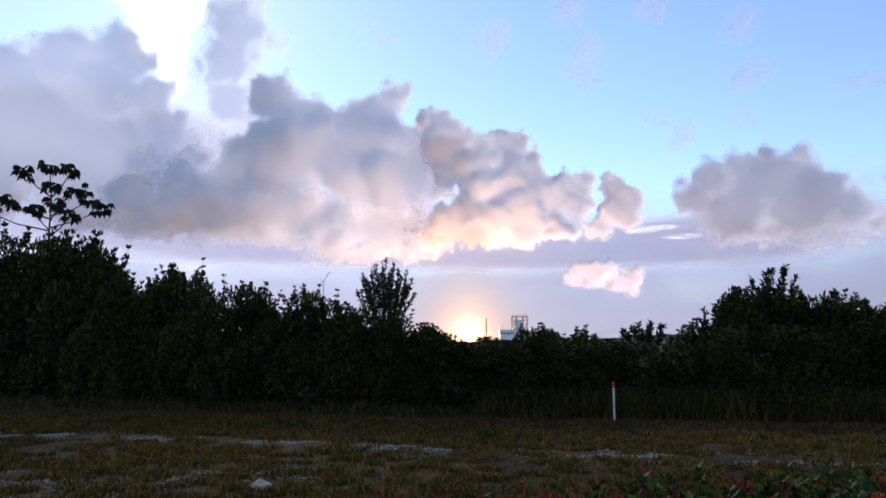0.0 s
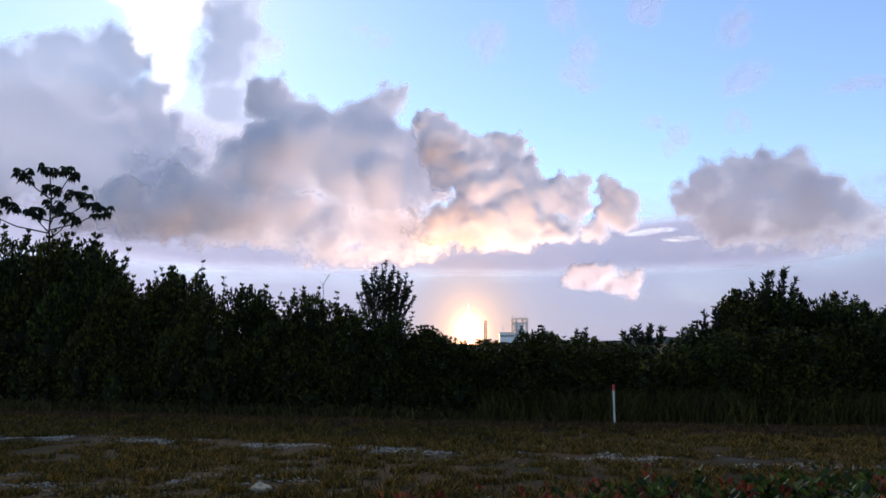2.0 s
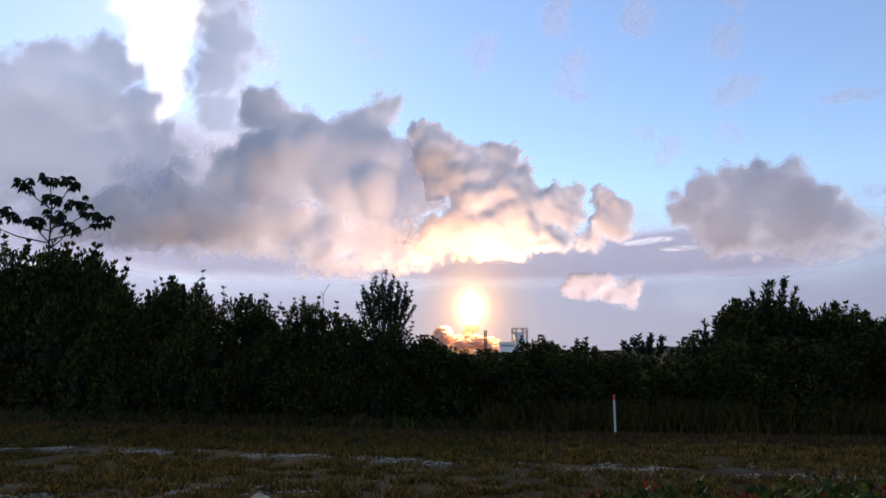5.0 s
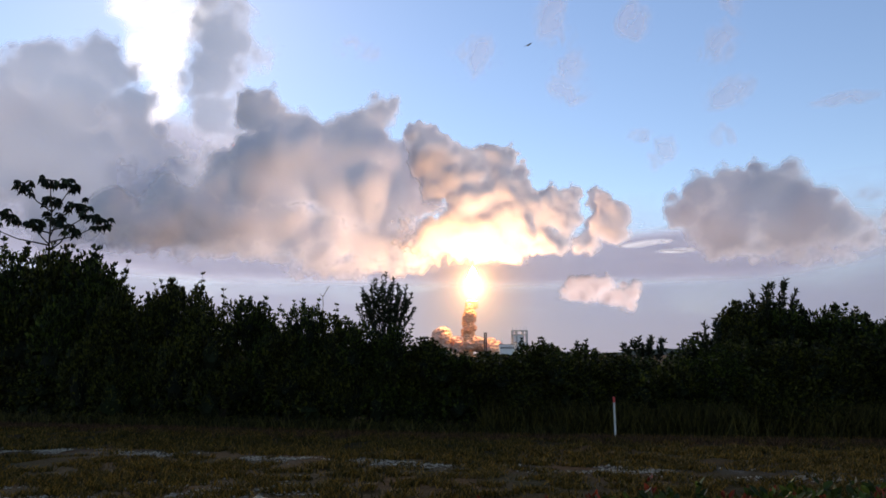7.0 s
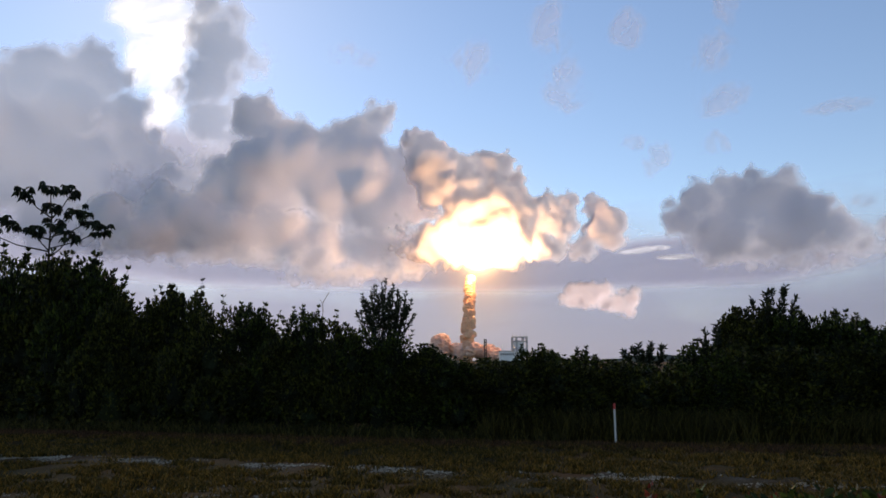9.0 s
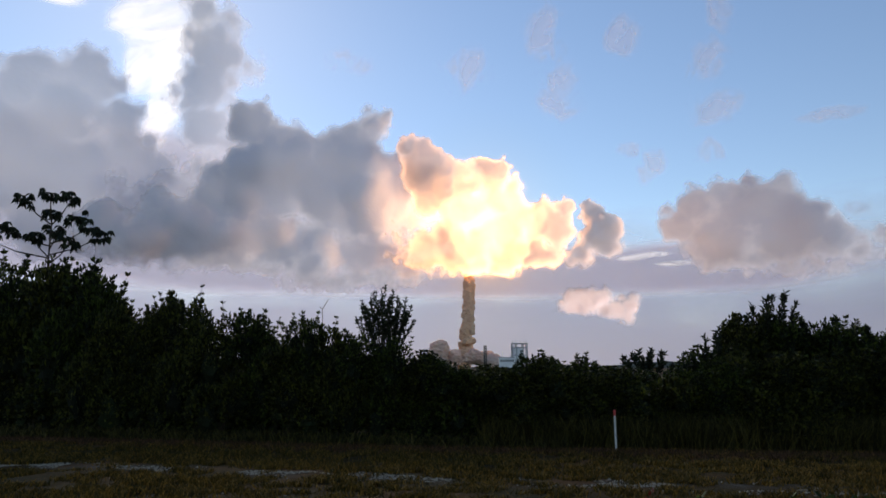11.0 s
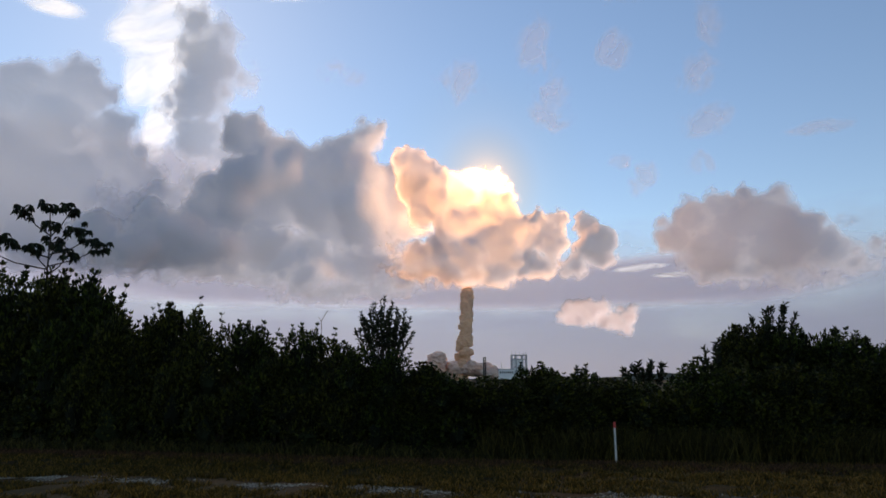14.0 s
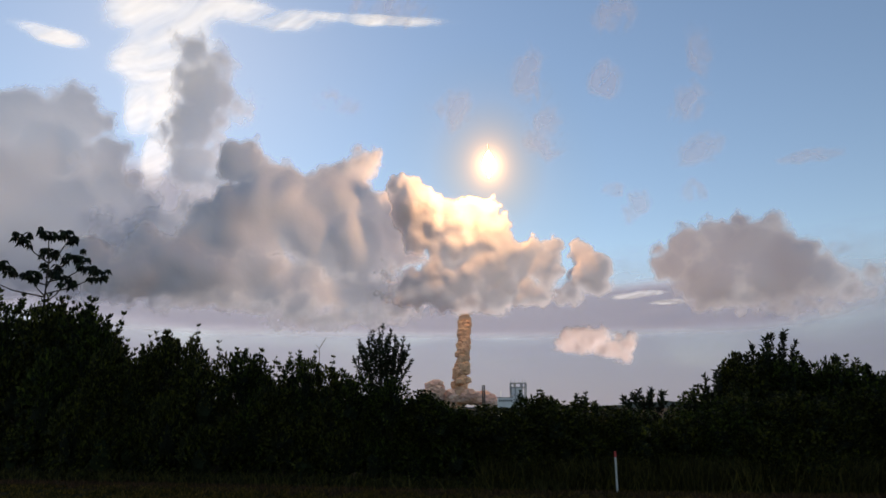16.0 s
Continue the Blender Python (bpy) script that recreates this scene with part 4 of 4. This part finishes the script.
rng = np.random.default_rng(41)
x = rng.uniform(1.0, 12.5, 13000)
blades("tall_grass", "tall dull green grass before the thicket", "grass", 42, np.c_[x, edge_line(x) + rng.gamma(1.6, 0.45, 13000) - 0.1], 0.85, REED, 0.28, 0.010)
x = rng.uniform(-15, 12.5, 30000)
blades("dry_grass", "withered brown grass in a strip before the thicket", "grass", 47, np.c_[x, edge_line(x) - 0.75 + rng.normal(0, 0.38, 30000)], 0.13, WITHERED, 0.5, 0.010)
x = rng.uniform(-15, 3, 5000)
blades("edge_grass", "uncut grass along the foot of the thicket", "grass", 43, np.c_[x, edge_line(x) + rng.normal(0, 0.25, 5000)], 0.4, REED, 0.4, 0.010)
cx, cy = rng.uniform(-14, 13, 2700), 6.0 + 11.5 * rng.random(2700) ** 0.9
keep_on = cy < edge_line(cx) + 0.2
band = np.abs(0.21 * cx + cy - 11.9)
keep_on &= (band > 0.35) | (rng.random(2700) < 0.30)
cx, cy = cx[keep_on], cy[keep_on]
who = rng.integers(0, len(cx), 210000)
blades("lawn_grass", "short dry brown and green lawn grass", "grass", 44, np.c_[cx[who] + rng.normal(0, 0.115, 210000), cy[who] + rng.normal(0, 0.075, 210000)], 0.12, BLADE, 0.50, 0.010)


def gravel():
    rng = np.random.default_rng(77)
    k = 9000
    x = rng.uniform(-13, 8, k)
    y = 11.9 - 0.21 * x + rng.normal(0, 0.20, k)
    left = rng.random(k) < 0.30
    x = np.where(left, rng.uniform(-8, -1.5, k), x)
    y = np.where(left, rng.normal(8.9, 0.6, k) - 0.1 * x, y)
    patch = np.array([noise.noise(Vector((a * 0.8, c * 1.6, 9))) for a, c in zip(x, y)])
    ok = patch > -0.05
    x, y = x[ok], y[ok]
    k = len(x)
    s = rng.uniform(0.010, 0.03, k)
    octa = np.array([(1, 0, 0), (0, 1, 0), (-1, 0, 0), (0, -1, 0), (0, 0, 0.7), (0, 0, -0.6)], float)
    v = octa[None] * s[:, None, None] * rng.uniform(0.6, 1.3, (k, 6, 1))
    a = rng.random(k) * 6.28
    rx = v[..., 0] * np.cos(a)[:, None] - v[..., 1] * np.sin(a)[:, None]
    ry = v[..., 0] * np.sin(a)[:, None] + v[..., 1] * np.cos(a)[:, None]
    zz = np.array([0.05 * noise.noise(Vector((p * 0.5, q * 0.5, 0))) + 0.03 * noise.noise(Vector((p * 2.3, q * 2.3, 4))) for p, q in zip(x, y)])
    v = np.stack([rx + x[:, None], ry + y[:, None], v[..., 2] + zz[:, None] + 0.008], -1).reshape(-1, 3)
    i = np.arange(k)[:, None] * 6
    f = np.concatenate([i + t for t in ([0, 1, 4], [1, 2, 4], [2, 3, 4], [3, 0, 4], [1, 0, 5], [2, 1, 5], [3, 2, 5], [0, 3, 5])])
    tagged(new("gravel", raw_mesh("gravel", v, f, STONE)), "grey gravel worn through the lawn in a track", "gravel", kind="stuff")


gravel()


# ---- flowering hedge close to the viewer ----
def hedge_bush(x, y, top, seed, reds):
    rng = np.random.default_rng(seed)
    root = tagged(new("hedge_bush"), "glossy green hedge bush with red shoots and orange blossoms", "hedge", "flowering hedge")
    root.location = (x, y, 0)
    k = 26
    # one dark lump painted as the shade within the bush
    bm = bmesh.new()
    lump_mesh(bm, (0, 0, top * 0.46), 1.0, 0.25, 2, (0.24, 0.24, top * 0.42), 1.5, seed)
    part("shade_core", bm, SHADE_DARK, root)
    P, A, S = [], [], []
    RP, RA, RS = [], [], []
    for j in range(k):
        px, py = rng.normal(0, 0.17), rng.normal(0, 0.17)
        tz = top * rng.uniform(0.90, 1.0)
        red = rng.random() < reds
        n = 22
        s = rng.random(n)
        z = tz - 0.30 * s
        p = np.c_[px + rng.normal(0, 0.012, n), py + rng.normal(0, 0.012, n), z]
        a = unit(rng.normal(size=(n, 3)) * [1, 1, 0.2]) + [0, 0, 0.9]
        L = rng.uniform(0.038, 0.07, n)
        if red:
            m = s < 0.3
            RP.append(p[m]), RA.append(a[m] + [0, 0, 0.6]), RS.append(L[m] * 0.75)
            P.append(p[~m]), A.append(a[~m]), S.append(L[~m])
        else:
            P.append(p), A.append(a), S.append(L)
        if j % 5 == 0:
            bm = bmesh.new()
            tube(bm, (px * 0.3, py * 0.3, 0), (px, py, tz - 0.05), 0.008, 0.004, 5)
            part("stem", bm, BARK, root)
    v, f = leaf_mesh(rng, np.concatenate(P), np.concatenate(A), np.concatenate(S), 0.52, 0.10, 0.0, True)
    under(new("foliage", raw_mesh("foliage", v, f, HEDGE_LEAF)), root)
    if RP:
        v, f = leaf_mesh(rng, np.concatenate(RP), np.concatenate(RA), np.concatenate(RS), 0.4, 0.12, 0.0, True)
        tagged(under(new("young_leaves", raw_mesh("young_leaves", v, f, HEDGE_RED)), root), "red young leaves")
    if seed % 3 == 0:
        n = 60
        d = ball_points(rng, n)
        d[:, 2] = np.abs(d[:, 2])
        c0 = np.array([rng.normal(0, 0.08), -0.18, top * 0.93])
        v, f = leaf_mesh(rng, c0 + d * [0.05, 0.05, 0.03], d + rng.normal(size=(n, 3)) * 0.4, rng.uniform(0.015, 0.026, n), 0.6)
        tagged(under(new("blossom", raw_mesh("blossom", v, f, PETAL)), root), "orange-red blossom head")


for k in range(15):
    az = -4.6 + k * 3.0
    y = 3.1 + 0.12 * ((k * 7) % 3)
    p = polar(az, -13.7 + 2.1 * min(1, max(0, (az + 5) / 20)) + 2.5 * min(1, max(0, (az - 15) / 16)) + 0.3 * ((k * 5) % 3 - 1), y)
    hedge_bush(p.x, y, p.z, 300 + k, 0.55 if k < 7 else 0.3)


# ---- bird ----
def make_bird():
    root = tagged(new("bird"), "dark bird gliding with spread wings", "bird")
    bm = bmesh.new()
    lump_mesh(bm, (0, 0, 0), 1.0, 0.1, 2, (0.07, 0.22, 0.07))
    part("body", bm, FEATHER, root)
    bm = bmesh.new()
    tube(bm, (0, -0.18, 0), (0, -0.40, 0), 0.04, 0.07, 6)
    part("tail", bm, FEATHER, root)
    for s in (-1, 1):
        bm = bmesh.new()
        rows = [(0.04, 0.14, -0.10, 0.0), (0.25, 0.16, -0.08, 0.06), (0.48, 0.06, -0.10, 0.04)]
        vs = []
        for x, y0, y1, z in rows:
            vs.append([bm.verts.new((s * x, y0, z + 0.012)), bm.verts.new((s * x, y1, z)), bm.verts.new((s * x, (y0 + y1) / 2, z - 0.012))])
        for p, q in zip(vs, vs[1:]):
            for i in range(3):
                bm.faces.new((p[i], p[(i + 1) % 3], q[(i + 1) % 3], q[i]))
        bm.faces.new(vs[0])
        bm.faces.new(vs[-1])
        part("wing", bm, FEATHER, root)
    return root


bird = make_bird()
FLIGHT = [(0, -10, 58, 30), (6.3, 3.5, 33.5, 46), (6.7, 5.97, 29.27, 50), (7.0, 7.9, 26.2, 54), (7.3, 9.18, 23.1, 60), (7.5, 9.56, 21.2, 68), (7.7, 9.5, 19.5, 80),
          (9, 9.5, 13, 190), (16, 15, 2.5, 900)]


# ---- what moves ----
def motions():
    rows = []
    for k in range(65):
        t = k * 0.25
        p = flame_place(t)
        rows.append((t, pose(p.x, p.y, p.z)))
    walk(rocket, rows)
    foot = polar(2.15, 0, PAD).x
    for ob, top, spin, off in TRAIL:
        rows = []
        for k in range(33):
            t = k * 0.5
            f = flame_place(t)
            z = max(min(top, f.z - 45), -40)
            age = max(0.0, t - 4 - top / 45)
            spread = off * ((9.5 - 4.5 * top / 300) + 0.55 * age) * min(1.0, max(0.0, (f.z - 40 - top) / 30))
            x = foot + 16 * top / 300 - 0.10 * age ** 2 - 0.4 * age
            q = radians(spin)
            rows.append((t, pose(x + spread * math.cos(q), PAD + spread * math.sin(q) + 330 * (max(z, 0) / 300) ** 3, z + 3 * math.sin(q * 3), 0, 0, spin + 4 * t)))
        walk(ob, rows)
    c = polar(2.1, 0, PAD)
    for ob, dx, top, spin in BILLOWS:
        rows = []
        for k in range(17):
            t = float(k)
            s = min(1, max(0, (t - 1.6) / 3.8))
            s = s * s * (3 - 2 * s)
            rows.append((t, pose(c.x + dx * (0.35 + 0.65 * s) - max(0, t - 6) * 1.2, c.y - 5 + 12 * math.sin(spin), -30 + (top + 45) * s, 0, 0, spin + 3 * t)))
        walk(ob, rows)
    for ob, turn, when in DRIFT:
        walk(ob, [(0, pose(0, 0, 0, 0, 0, -turn * when / 16)), (16, pose(0, 0, 0, 0, 0, turn * (16 - when) / 16))])
    rows = []
    for k in range(81):
        t = k * 0.2
        ts = [r[0] for r in FLIGHT]
        p = polar(*[float(np.interp(t, ts, [r[i] for r in FLIGHT])) for i in (1, 2, 3)])
        rows.append((t, pose(p.x, p.y, p.z, 8, -32, 20)))
    walk(bird, rows)


motions()
